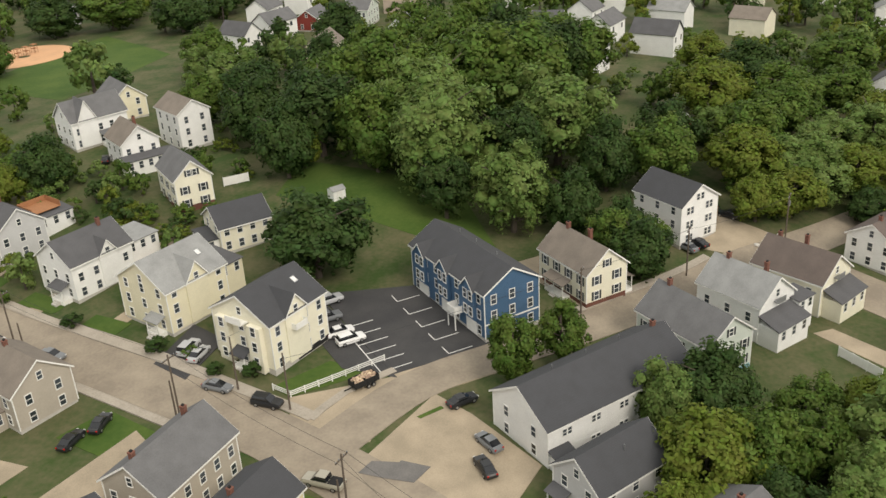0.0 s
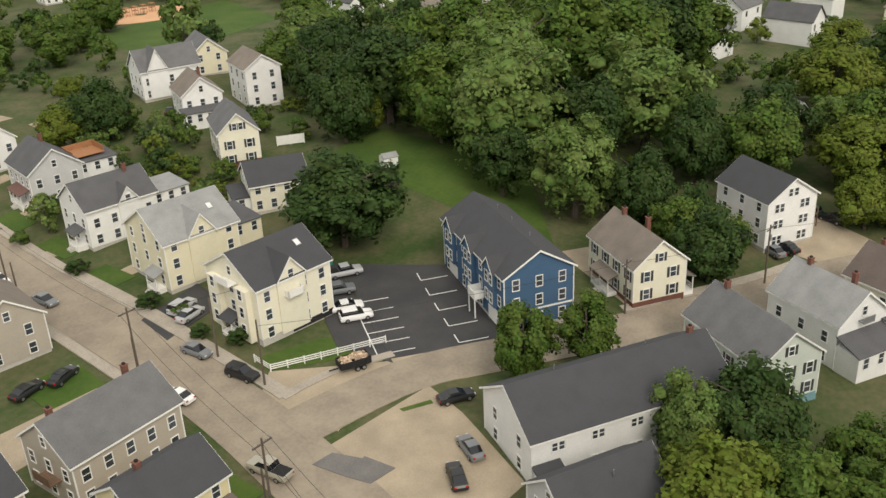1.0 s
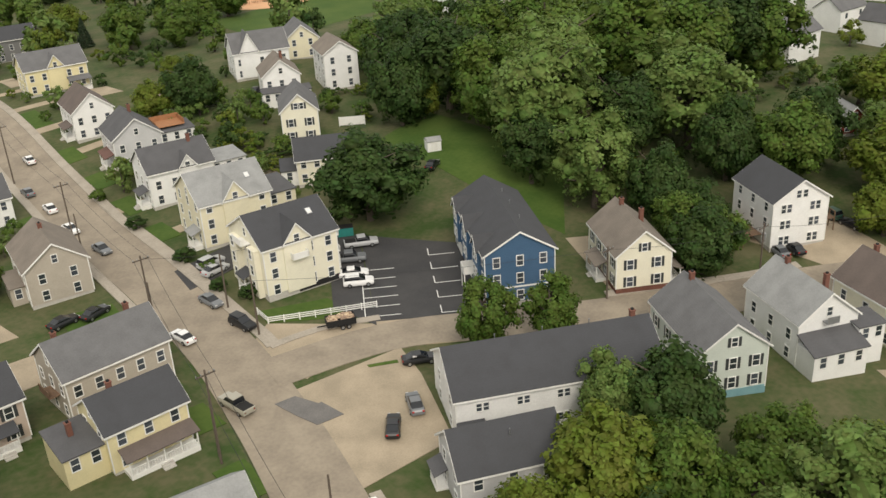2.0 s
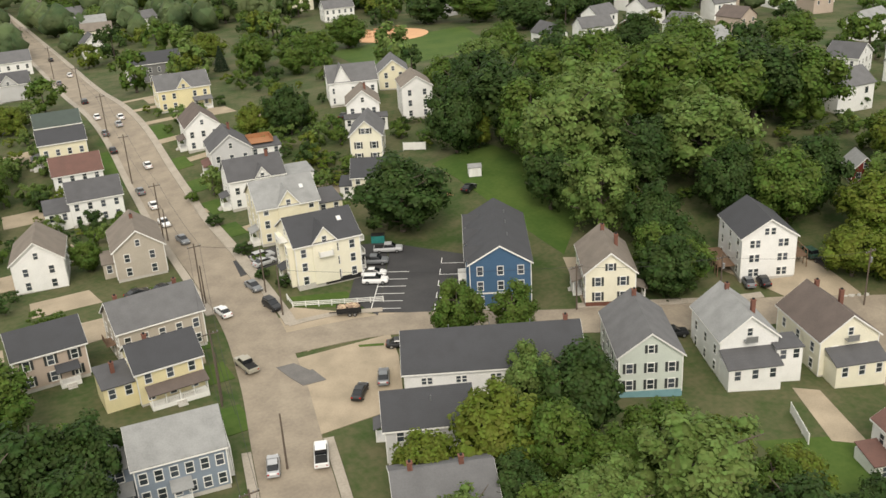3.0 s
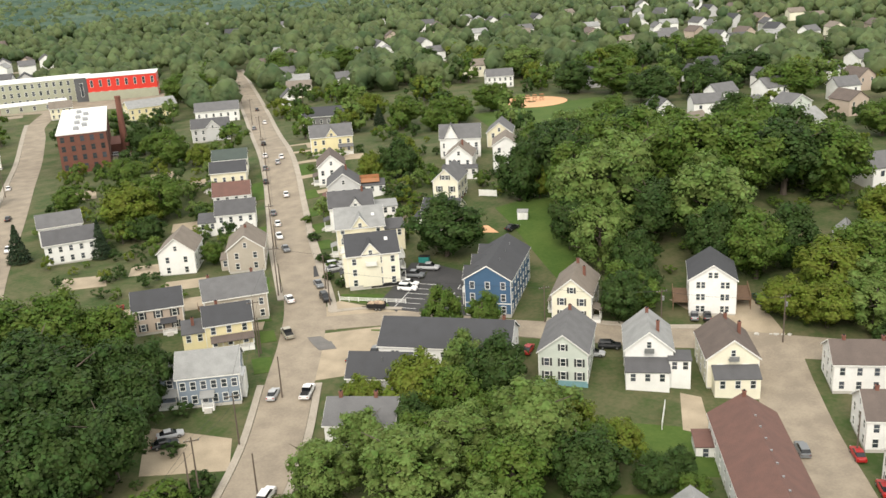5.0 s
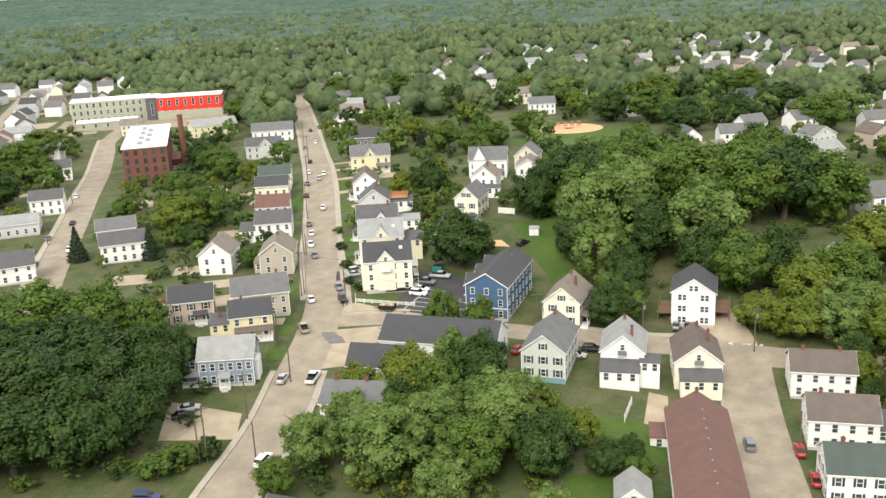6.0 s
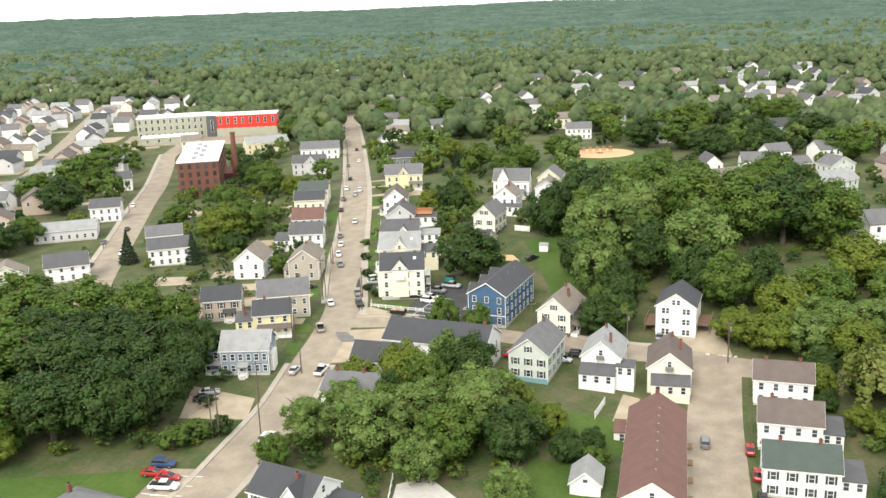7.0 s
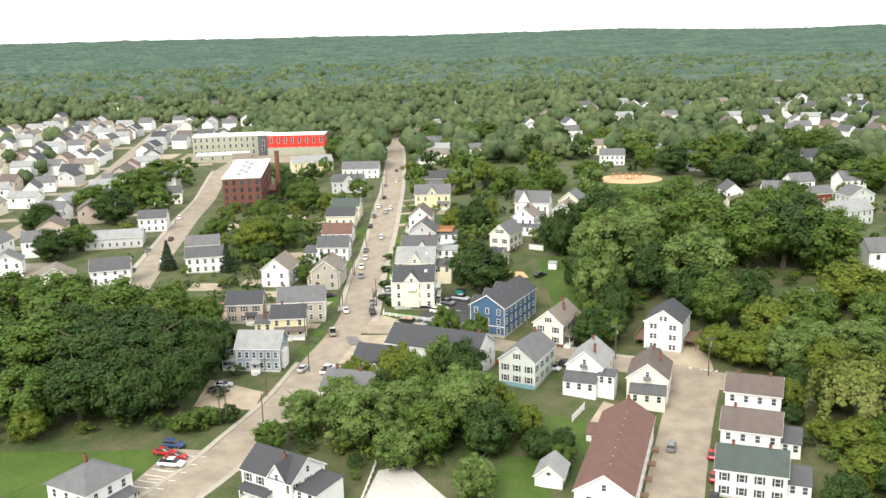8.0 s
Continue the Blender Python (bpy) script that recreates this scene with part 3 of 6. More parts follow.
# the corner by the parking lot
h = house("cream three-storey house with a charcoal roof by the parking lot", 20.0, 28.9, 12.2, 12, -6, 8.7, 12.2, "x", "pale_cream", "dark", 3, 4, 3, step=2.65, low=1.0, attic=1)
cross_gable(h, -0.6, -6, 6, 4.6, 8.7, 11.5, "pale_cream", "dark")
skylight(h, 3.6, -2.4, 10.95, 30)
part("corner_bay", boxed((-7.0, -6.0, -4.6, -2.0, 0.3, 8.0)), S["pale_cream"], h)
part("corner_bay", boxed((-7.0, -6.0, 2.0, 4.6, 0.3, 8.0)), S["pale_cream"], h)
for zz in (1.3, 3.9, 6.5):
    for yy in (-3.3, 3.3):
        window(h, -7.0, yy, zz, 270)
balcony(h, [(-7.6, -6.1, -1.6, 1.6, 8.0, 8.15), (-7.6, -7.5, -1.6, 1.6, 8.15, 9.1)])
balcony(h, [(-1.9, 0.7, -7.2, -6.2, 6.0, 6.15), (-1.9, 0.7, -7.2, -7.1, 6.15, 7.0), (-1.9, -1.8, -7.2, -6.2, 6.15, 7.0), (0.6, 0.7, -7.2, -6.2, 6.15, 7.0)])
porch(h, -6.1, 0, 2.6, 1.7, 2.7, RF["dark"], 270)
porch(h, 6.3, 0, 6, 1.6, 2.7, RF["dark"], 90)
for k in (1, 2):
    balcony(h, [(6.3, 7.9, -3.2, 3.2, 2.75 * k + 0.35, 2.75 * k + 0.5), (7.8, 7.9, -3.2, 3.2, 2.75 * k + 0.5, 2.75 * k + 1.4)])
# solid black slab on the foundation, coloured as the shade of an opening
part("undercroft_shade", boxed((-1, 6.0, -6.06, -5.7, 0.1, 1.0)), M["tyre"], h)
h = house("cream house with a light grey roof and a small gable", 21.1, 49.5, 12.2, 12, -8, 8, 11.8, "x", "cream", "light", 3, 4, 3, chimneys=())
cross_gable(h, 0, -6, 6, 4.4, 8, 11, "cream", "light")
skylight(h, 3.6, -2.8, 10.1, 32)
wing(h, 6.1, 11.5, -4, 4, 6.2, "cream", "mid")
porch(h, -6.1, -3, 3, 1.6, 2.7, RF["light"], 270)
h = house("white house with bay windows and a charcoal roof", 22.8, 71.7, 12.2, 10, -8, 7, 10.4, "x", "white", "mid", 2, 4, 3, chimneys=((0.28, -0.05, 0.9),))
cross_gable(h, 1.2, -5, 5, 3.6, 6.8, 9.2, "white", "mid")
wing(h, 6.1, 13, -3.5, 3.5, 5.8, "white", "light", 0.3)
porch(h, -6.1, -1.5, 3.4, 1.8, 2.8, RF["mid"], 270)
h = house("white house with a grey roof and a rust-red porch roof", 24.8, 94.6, 9.6, 11, -10, 6.6, 10.2, "y", "grey", "mid", 2, 3, 4, chimneys=((0.1, 0.2, 0.8),))
porch(h, -4.8, -1, 6, 1.8, 2.7, RF["red"], 270)
wing(h, 4.8, 12.5, -2.5, 4, 5.2, "white", "mid", 0.4)
part("roof_deck", boxed((5, 11, -1, 4.4, 5.75, 5.85), (5, 11, 4.3, 4.4, 5.85, 6.9), (5, 5.1, -1, 4.4, 5.85, 6.9), (10.9, 11, -1, 4.4, 5.85, 6.9)), M["deck"], h, "orange wooden roof deck with railings")
h = house("white house with a dark brown roof", 24.5, 116.5, 8.6, 12, -8, 6.6, 10.2, "y", "white", "brown", 2, 3, 4)
porch(h, -4.3, -1, 5, 1.8, 2.7, RF["brown"], 270)
h = house("yellow house with a grey roof and a front gable", 30.4, 152.4, 14.8, 9.5, -6, 6.6, 10, "x", "yellow", "grey", 2, 5, 3)
cross_gable(h, 0, -4.75, 4.7, 4, 6.6, 9.4, "yellow", "grey")
porch(h, 4.8, -4.75, 5, 2.4, 2.8, RF["grey"])
house("dark grey house with a charcoal roof", 37.0, 212.5, 18, 10, -8, 6.8, 9.8, "x", "dark", "dark", 2, 6, 3)
house("white gabled house at the street", 30.2, 282.4, 8, 11, -4, 6.2, 9.8, "y", "white", "mid", 2)
house("white house with a pale roof", 41.5, 339.8, 13, 10, -8, 6.8, 9.6, "x", "white", "light", 2)
house("white house with a grey roof among trees", 55.8, 404.4, 14, 10, -8, 6.8, 10.4, "y", "white", "grey", 2)

# behind them
h = house("cream house with a grey roof on a red foundation", 53.6, 75.8, 7.4, 11.5, -30, 7, 10.4, "y", "pale_cream", "grey", 2, 2, 3, low=1.2, attic=2, shutters=True, base="brick")
h = house("white house with a grey roof and brick chimney", 64.2, 100.3, 8.4, 9.5, -24, 6.5, 9.9, "y", "white", "tan", 2, chimneys=((0.1, -0.1, 0.9),))
wing(h, -5, 6, -8, -4.75, 3.4, "white", "mid")
h = house("large white house with a grey roof and porch", 69.5, 118.2, 13.4, 9, -18, 7, 10.8, "x", "white", "grey", 2, 5, 3)
cross_gable(h, -3, -4.5, 4.5, 4.5, 7, 11.4, "white", "grey", False)
porch(h, 2.5, -4.5, 6, 2.2, 2.9, RF["grey"])
h = house("tall narrow white house with a tan roof and back stairs", 78.9, 98.3, 8, 10.5, -20, 9, 11.6, "y", "white", "tan", 3, 2, 3, attic=0)
house("cream cottage with a grey roof behind trees", 86.5, 125.9, 8.5, 11, -24, 5.6, 9, "y", "cream", "grey", 2, 2, 3)
h = house("low white house with a charcoal roof behind the tree", 45.9, 56.4, 10, 9, -30, 5.4, 8.2, "x", "pale_cream", "dark", 2, 4, 2)
wing(h, -8, -5, -3, 3, 3, "white", "dark")

# blue townhouses
h = house("new blue three-storey townhouses with white trim", 45.0, 6.4, 10.3, 22.5, -30.5, 8.7, 11.8, "y", "blue", "dark", 3, 3, 7, step=2.75, attic=0, shutters=False, low=0.7, hidden="")
for yy in (-7.4, 0.2, 7.6):
    g = part("front_gable_wall", gable_walls(-5.75, -1, yy - 1.7, yy + 1.7, 8.5, 10.3, "x", 3.2), S["blue"], h)
    part("front_gable_roof", gable_roof(-5.75, -1, yy - 1.7, yy + 1.7, 8.5, 10.3, "x", 0.3), RF["dark"], h)
    boards(h, "rake_board", -5.75, -1, yy - 1.7, yy + 1.7, 8.5, 10.3, "x", 0.3, False)
    for s in (3.7, 6.45):
        window(h, -5.75, yy - 0.75, s, 270)
        window(h, -5.75, yy + 0.75, s, 270)
    part("garage_door", boxed((-5.22, -5.1, yy - 1.5, yy + 1.5, 0.3, 2.6)), M["trim"], h)
balcony(h, [(-7.2, -5.15, -5.6, -3.2, 3.1, 3.25), (-7.2, -7.1, -5.6, -3.2, 3.25, 4.3), (-7.2, -5.15, -5.6, -5.5, 3.25, 4.3), (-7.2, -5.15, -3.3, -3.2, 3.25, 4.3), (-7.15, -7.0, -5.55, -5.4, -0.6, 3.1), (-7.15, -7.0, -3.4, -3.25, -0.6, 3.1)], "white balcony on posts")
part("trim_band", boxed((-5.2, 5.2, -11.3, -11.22, 2.95, 3.2)), M["trim"], h)
for yy in (-5, 1, 6):
    vent(h, 1.6, yy, 11.0)

# along the side street, north side
h = house("cream gabled house with a brown roof and dark shutters", 58.0, -7.8, 8.4, 12.8, -31, 6.4, 9.9, "y", "pale_cream", "tan", 2, 2, 4, chimneys=((0, 0.3, 0.9), (0.22, 0.02, 0.4)), shutters=True, low=0.9, base="brick", first=1.15)
porch(h, -4.2, 0.5, 5, 1.6, 2.9, RF["tan"], 270)
porch(h, 4.2, -4.4, 3, 1.8, 2.9, RF["tan"], 90, False)
h = house("white three-storey gabled house with a charcoal roof", 86.4, -15.6, 9.6, 11.8, -27, 8.4, 11.6, "y", "white", "dark", 3, 2, 3, attic=2, low=0.6, step=2.7, hidden="f")
for zz in (0.95, 3.65, 6.35):
    for xx in (-2.5, 2.5):
        for o in (-0.5, 0.5):
            window(h, xx + o, -5.9, zz, 0, 0.75, 1.35)
part("deck_floor", boxed((4.9, 8.2, -3.5, 5, 2.90, 3.05)), M["wood"], h, "brown wooden side deck")
part("deck_rail", boxed((8.0, 8.15, -3.5, 5, 4.00, 4.10)), M["wood"], h)
for i in range(7):
    part("deck_post", boxed((8.0, 8.15, -3.5 + i * 1.4, -3.35 + i * 1.4, -1.4, 4.00)), M["wood"], h)
part("deck_floor", boxed((-8.0, -4.9, -3.5, 5, 2.00, 2.15)), M["wood"], h, "brown wooden side deck")
part("deck_rail", boxed((-8.1, -7.95, -3.5, 5, 3.10, 3.20)), M["wood"], h)
for i in range(7):
    part("deck_post", boxed((-8.1, -7.95, -3.5 + i * 1.4, -3.35 + i * 1.4, -1.4, 3.10)), M["wood"], h)

# south side
h = house("long white two-storey building with a charcoal roof", 25.3, -21.8, 25.5, 11.5, -28, 7.0, 10.6, "x", "white", "dark", 2, 5, 2, attic=0, first=1.6, low=0.5, hidden="f")
for k in range(5):
    for zz in (1.7, 4.9):
        for o in (-0.42, 0.42):
            window(h, -9.6 + 4.9 * k + o, -5.75, zz, 0, 0.62, 1.0)
wing(h, -12.6, -9.6, -8.2, -5.75, 3.0, "white", "dark", 0.8, "shed")
for xx in (-6, 0, 6):
    vent(h, xx, 1.6, 9.8)
chimney(h, 11, 0.2, 11.3, 8)
h = house("pale sage green gabled house with dark shutters", 46.9, -29.7, 9.2, 14.4, -29, 7.1, 10.6, "y", "sage", "grey", 2, 3, 4, chimneys=((0, 0.36, 0.9),), shutters=True, first=1.4, low=0.8)
part("basement_panel", boxed((-4.66, 4.66, -7.26, -7.16, -1.2, 1.1)), M["teal_paint"], h)
h = house("pale white gabled house with a light roof and rear wing", 61.8, -34.1, 8.8, 11.8, -24, 7.0, 10.6, "y", "white", "light", 2, 2, 3, chimneys=((0, 0.3, 0.8), (0.2, -0.2, 0.6)))
wing(h, -4.4, 3.6, -9.6, -5.9, 4.0, "white", "mid", 1.4)
wing(h, 3.6, 7.6, -7.6, -3.6, 5.6, "white", "mid", 0.3)
part("attic_balcony", boxed((-0.9, 0.9, -6.9, -5.9, 6.5, 6.65), (-0.9, 0.9, -6.9, -6.82, 6.65, 7.5)), M["metal"], h)
h = house("cream gabled house with a brown roof and rear wing", 75.2, -40.5, 9.4, 12.6, -20, 6.6, 10.2, "y", "pale_cream", "brown", 2, 2, 3, chimneys=((0.05, 0.36, 0.7), (0.25, 0.05, 0.5)))
wing(h, -3.8, 4.4, -9.6, -6.3, 3.8, "pale_cream", "mid", 1.4)
part("attic_balcony", boxed((-0.9, 0.9, -7.3, -6.3, 6.2, 6.35), (-0.9, 0.9, -7.3, -7.22, 6.35, 7.2)), M["metal"], h)
h = house("long white building with a red-brown roof", 58.2, -80.2, 10.8, 37, -20.5, 6.4, 9.9, "y", "white", "red", 2, 2, 9, chimneys=((0, 0.48, 0.9),), attic=1)
for k in range(8):
    part("roof_vent", boxed((0.3, 0.62, -14 + k * 3.6, -13.7 + k * 3.6, 9.3, 9.9)), M["metal"], h)
wing(h, -8.4, -5.2, 13, 17.5, 3.2, "white", "red", 0.8)
for k in range(5):
    part("side_steps", boxed((5.2, 7.0, -15 + k * 7, -13 + k * 7, -1.4, 0.9), (7.0, 7.6, -15 + k * 7, -13 + k * 7, -1.4, 0.3)), M["wood"], h)
h = house("white house with a grey roof at the lane", 96.6, -52.2, 12, 9, -24, 6.1, 8.9, "x", "white", "brown", 2, 4, 3, chimneys=((-0.3, 0, 0.7), (0.28, 0, 0.7)))
h = house("white house with a grey roof and side wing", 89.4, -70.2, 11.8, 9.4, -24, 6.1, 9.2, "x", "white", "brown", 2, 4, 3, chimneys=((-0.3, 0, 0.7),))
wing(h, 5.9, 10, -3, 4, 3.8, "white", "mid", 0.8)
h = house("white house with a dark green roof", 83.3, -86.8, 13, 9.4, -22, 6.1, 9.2, "x", "white", "green", 2, 4, 3, chimneys=((-0.28, 0, 0.7), (0.25, 0, 0.7)), shutters=True)
wing(h, 6.5, 11, -3, 4, 3.8, "white", "mid", 0.8)
h = house("small white gabled garage with a pale roof", 44.5, -82.8, 5.4, 6.6, -20, 2.7, 4.9, "y", "white", "light", 1, 1, 1, attic=0, hidden="flrb", low=0.2)
part("garage_door", boxed((-1.9, 1.9, -3.4, -3.28, 0.15, 2.3)), M["trim"], h)
part("gable_window", boxed((-0.4, 0.4, -3.38, -3.28, 2.8, 3.4)), M["glass"], h)
house("little barn-red shed with a grey roof", 129.8, -3.3, 5.2, 6.8, -34, 3.2, 5.8, "y", "red", "light", 1, 2, 2, attic=1)
house("grey house with a pale roof behind the woods", 123.4, 80.1, 9, 10, -14, 5.2, 8.6, "y", "grey", "light", 2, 2, 3)
h = house("grey gabled house with a charcoal roof", 10.1, -29.6, 11.5, 8, -25, 5.8, 9.0, "x", "grey", "dark", 2, 3, 2)
vent(h, 0.5, -1.6, 8.2)
porch(h, -5.75, 2.4, 2.6, 1.4, 2.6, RF["mid"], 270)
h = house("grey roofed house hidden by trees", 3.7, -44.7, 11.6, 9.5, -22, 6, 8.6, "x", "white", "grey", 2, 4, 3, chimneys=((-0.32, 0, 0.9), (0.2, 0, 0.9)))
h = house("white house with a charcoal roof and dormer", -8.0, -85.1, 12.6, 9.5, -36, 6, 9.2, "x", "white", "dark", 2, 4, 3, shutters=True, chimneys=((0.2, -0.2, 0.6),))
cross_gable(h, 3.0, -4.75, 4.7, 4.5, 6, 9.0, "white", "dark")
wing(h, 6.3, 11.5, -4, 4, 4.6, "white", "dark", 0.5)
porch(h, -2, -4.75, 7, 2, 2.7, RF["dark"])

# west of the street
h = house("slate blue house with white windows and a light roof", -20.7, -19.1, 11.2, 9, -8, 6.4, 9.6, "x", "slate", "light", 2, 6, 3)
part("bay_window", boxed((5.6, 6.4, -2.6, 1.6, 0.2, 4.6)), M["trim"], h)
wing(h, -9.0, -5.6, -2.4, 4, 5.4, "slate", "light", 0.5)
porch(h, -7.8, -2.4, 3.4, 2, 2.6, RF["light"], 0, False)
porch(h, -0.4, -4.5, 2.2, 1.6, 2.6, RF["light"])
h = house("yellow house with a charcoal roof and porch", -16.1, 4.4, 9.6, 8.2, 0, 5.9, 8.6, "x", "yellow", "dark", 2, 3, 2, chimneys=((-0.2, 0.05, 0.6),))
wing(h, -9.5, -4.8, -3.0, 3.2, 4.2, "yellow", "mid", 0.8)
chimney(h, -7.2, 0.5, 6.2, 3)
porch(h, 0.5, -4.1, 8.4, 2.0, 2.6, RF["brown"])
h = house("tan grey two-storey house with a grey roof", -13.8, 18.1, 13.6, 9.2, 2, 6.6, 9.9, "x", "tan", "grey", 2, 5, 3, chimneys=((-0.38, 0.05, 0.5), (0.33, 0.1, 0.5)))
part("rear_balcony", boxed((-8.2, -6.8, -2, 1, 3.3, 3.45), (-8.2, -8.1, -2, 1, 3.45, 4.4)), M["wood"], h)
h = house("pinkish tan house with a charcoal roof and shutters", -30.4, 18.5, 10.4, 8.4, 0, 6.0, 8.8, "x", "tan_pink", "dark", 2, 3, 2, shutters=True)
porch(h, 2, -4.2, 3, 1.6, 2.7, RF["dark"])
h = house("tan grey gabled house with a grey roof", -8.2, 52.3, 9.2, 12.2, -8, 6.3, 9.7, "y", "tan", "tan", 2, 2, 3, chimneys=((0, 0.1, 0.6),))
wing(h, -6.8, -4.6, -3, 3, 2.9, "tan", "tan", 0.5)
house("white gabled house with a grey roof", -25.0, 58.9, 9.2, 11.5, -12, 6.6, 10.2, "y", "white", "tan", 2, 2, 3)
h = house("white house with a grey roof and lower wing", -8.6, 89.6, 11.2, 9, -6, 6.1, 9.2, "x", "white", "mid", 2, 4, 3)
wing(h, -11, -5.6, -3.6, 3.4, 3.8, "white", "mid", 1.2)
h = house("white house with a red-brown roof", -8.3, 111.2, 11.2, 9.6, -6, 5.6, 8.8, "x", "white", "red", 2, 4, 3)
h = house("cream house with a charcoal roof and verandas", -7.9, 130.2, 11.4, 9.6, -6, 7.0, 9.6, "x", "cream", "dark", 2, 4, 3)
porch(h, -6.0, -1, 4, 2, 2.8, RF["mid"], 270)
house("cream house with a grey-green roof", -6.4, 143.6, 11.4, 9.6, -6, 7.0, 9.6, "x", "cream", "green", 2, 4, 3)
h = house("grey house with a charcoal roof and front gable", -9.9, 227.6, 15.6, 10, -4, 6.2, 9.4, "x", "grey", "mid", 2, 5, 3)
cross_gable(h, 1, -5, 5, 6, 6.2, 9.4, "grey", "mid")
house("long white house with a wide grey roof", -5.0, 274.7, 20, 11.5, -4, 6.6, 9.8, "x", "white", "grey", 2, 6, 3)

# white house with a hipped roof by the parking lot
z = land(-45, -86)
h = new("house")
h.matrix_basis = pose(-44.5, -86, z + 0.1, 0, 0, -32)
tagged(h, "white house with a grey hipped roof by a parking lot", "house")
part("foundation", boxed((-5.2, 5.2, -5.4, 5.4, -1.6, 0.5)), M["concrete"], h)
part("wall", boxed((-5.3, 5.3, -5.5, 5.5, 0.5, 6.1)), S["white"], h)
bm = bmesh.new()
vs = [bm.verts.new(p) for p in ((-5.8, -6, 6.05), (5.8, -6, 6.05), (5.8, 6, 6.05), (-5.8, 6, 6.05), (0, -0.8, 8.9), (0, 0.8, 8.9))]
for f in ((0, 1, 4), (1, 2, 5, 4), (2, 3, 5), (3, 0, 4, 5), (3, 2, 1, 0)):
    bm.faces.new([vs[i] for i in f])
part("roof", bm, RF["grey"], h)
for s in (1.0, 3.8):
    for k in (-3.3, 0, 3.3):
        window(h, k, -5.5, s, 0)
        window(h, 5.3, k, s, 90)
        window(h, -5.3, k, s, 270)
chimney(h, -3, 2, 9.0, 6)
porch(h, 5.3, 0, 9, 2.2, 2.7, RF["mid"], 90)

# houses along the mill street
for lab, x, y, w, d, t, he, hr, al, wl, rf in (
        ("white house with a dark roof on the mill street", -84.5, 69.3, 13, 10, 12, 5.4, 8.6, "x", "white", "mid"),
        ("white double house with a grey roof", -54.8, 83.5, 13.5, 9, 8, 6.2, 9, "x", "white", "mid"),
        ("cream house with a grey roof and porch", -100.1, 60.3, 11.5, 9, 14, 5.6, 8.8, "y", "pale_cream", "tan"),
        ("white house with a grey roof at the bend", -89.9, 152.2, 11.5, 9, 4, 6.2, 9, "x", "white", "mid"),
        ("white house with a charcoal roof near the mill", -103.6, 236.9, 14, 10, 10, 6.2, 9.2, "x", "white", "mid"),
        ("long low workshop with a pale roof", -98.8, 125.1, 22, 13, 8, 4.4, 6.4, "x", "grey", "light"),
        ("white house with a grey roof in a row", -124.4, 82.1, 10, 9, 14, 6, 9, "y", "white", "grey"),
        ("white double house with a slate roof", -59.1, 101.3, 12, 9, 8, 6.2, 9, "x", "white", "grey"),
        ("white house behind hedges", 108.0, 540.0, 17, 11, -8, 7, 10, "x", "white", "grey"),
        ("white house beyond the playground", 136.7, 277.1, 13.5, 9, -10, 6.2, 9.2, "x", "white", "grey"),
        ("pale house with a grey roof at the wood's edge", 189.9, 102.1, 17, 10, 18, 6.2, 9.4, "x", "sage", "light"),
        ("small red shed with a grey roof", 196.8, 145.3, 11, 8, 10, 4.8, 7.4, "x", "red", "grey"),
        ("grey-blue house with a flat-topped roof", 207.9, 132.4, 12, 9, 14, 6.4, 9.6, "y", "sage", "grey"),
        ("white house beyond the red shed", 204.8, 59.4, 13, 9.5, 20, 6.2, 9.4, "y", "white", "mid")):
    house(lab, x, y, w, d, t, he, hr, al, wl, rf, 2 if he > 5 else 1)

# ---- the brick mill and the big buildings ----
def block(name, label, x, y, w, d, turn, hgt, wall, roof_mat, rows, cols, sides, z0=None, parapet=0.5):
    z = land(x, y) if z0 is None else z0
    b = tagged(new(name), label, "building")
    b.matrix_basis = pose(x, y, z, 0, 0, turn)
    part("wall", boxed((-w / 2, w / 2, -d / 2, d / 2, -2.5, hgt)), wall, b)
    part("roof", boxed((-w / 2 - 0.3, w / 2 + 0.3, -d / 2 - 0.3, d / 2 + 0.3, hgt, hgt + parapet)), roof_mat, b)
    st = hgt / rows
    for r in range(rows):
        for k in range(cols):
            window(b, -w / 2 + w * (k + 0.5) / cols, -d / 2, st * r + st * 0.22, 0, 1.4, st * 0.56)
        for k in range(sides):
            window(b, w / 2, -d / 2 + d * (k + 0.5) / sides, st * r + st * 0.22, 90, 1.4, st * 0.56)
    return b


M["roof_white"] = material("white_roof_membrane", (0.8, 0.8, 0.78), (0.66, 0.66, 0.64), 0.7, 0.2, 2.0)
M["red_panel"] = material("bright_red_panel", (0.62, 0.045, 0.03), (0.52, 0.04, 0.03), 0.5, 0.3, 3.0)
M["pale_panel"] = material("pale_green_grey_panel", (0.36, 0.37, 0.28), (0.3, 0.31, 0.24), 0.6, 0.3, 3.0)
M["dark_panel"] = material("dark_grey_panel", (0.1, 0.105, 0.11), None, 0.6, 0.3, 3.0)
M["teal"] = material("teal_plastic", (0.03, 0.22, 0.2), None, 0.5)
b = block("brick_mill", "tall red brick mill with a white flat roof", -60.5, 228, 18, 62, 3, 18.0, M["brick"], M["roof_white"], 5, 5, 14, z0=-3)
M["dark_frame"] = material("dark_window_frame", (0.12, 0.07, 0.055), None, 0.6)
for ob in b.children:
    if ob.name.startswith("window"):
        ob.material_slots[0].link = "OBJECT"
        ob.material_slots[0].material = M["dark_frame"]
for k in range(7):
    part("roof_unit", boxed((-3 + (k % 2) * 3, -1 + (k % 2) * 3, -25 + k * 7, -21.5 + k * 7, 18.5, 19.6)), M["metal"], b)
part("annex", boxed((9, 17, 4, 24, -2.5, 6)), M["brick"], b)
bm = bmesh.new()
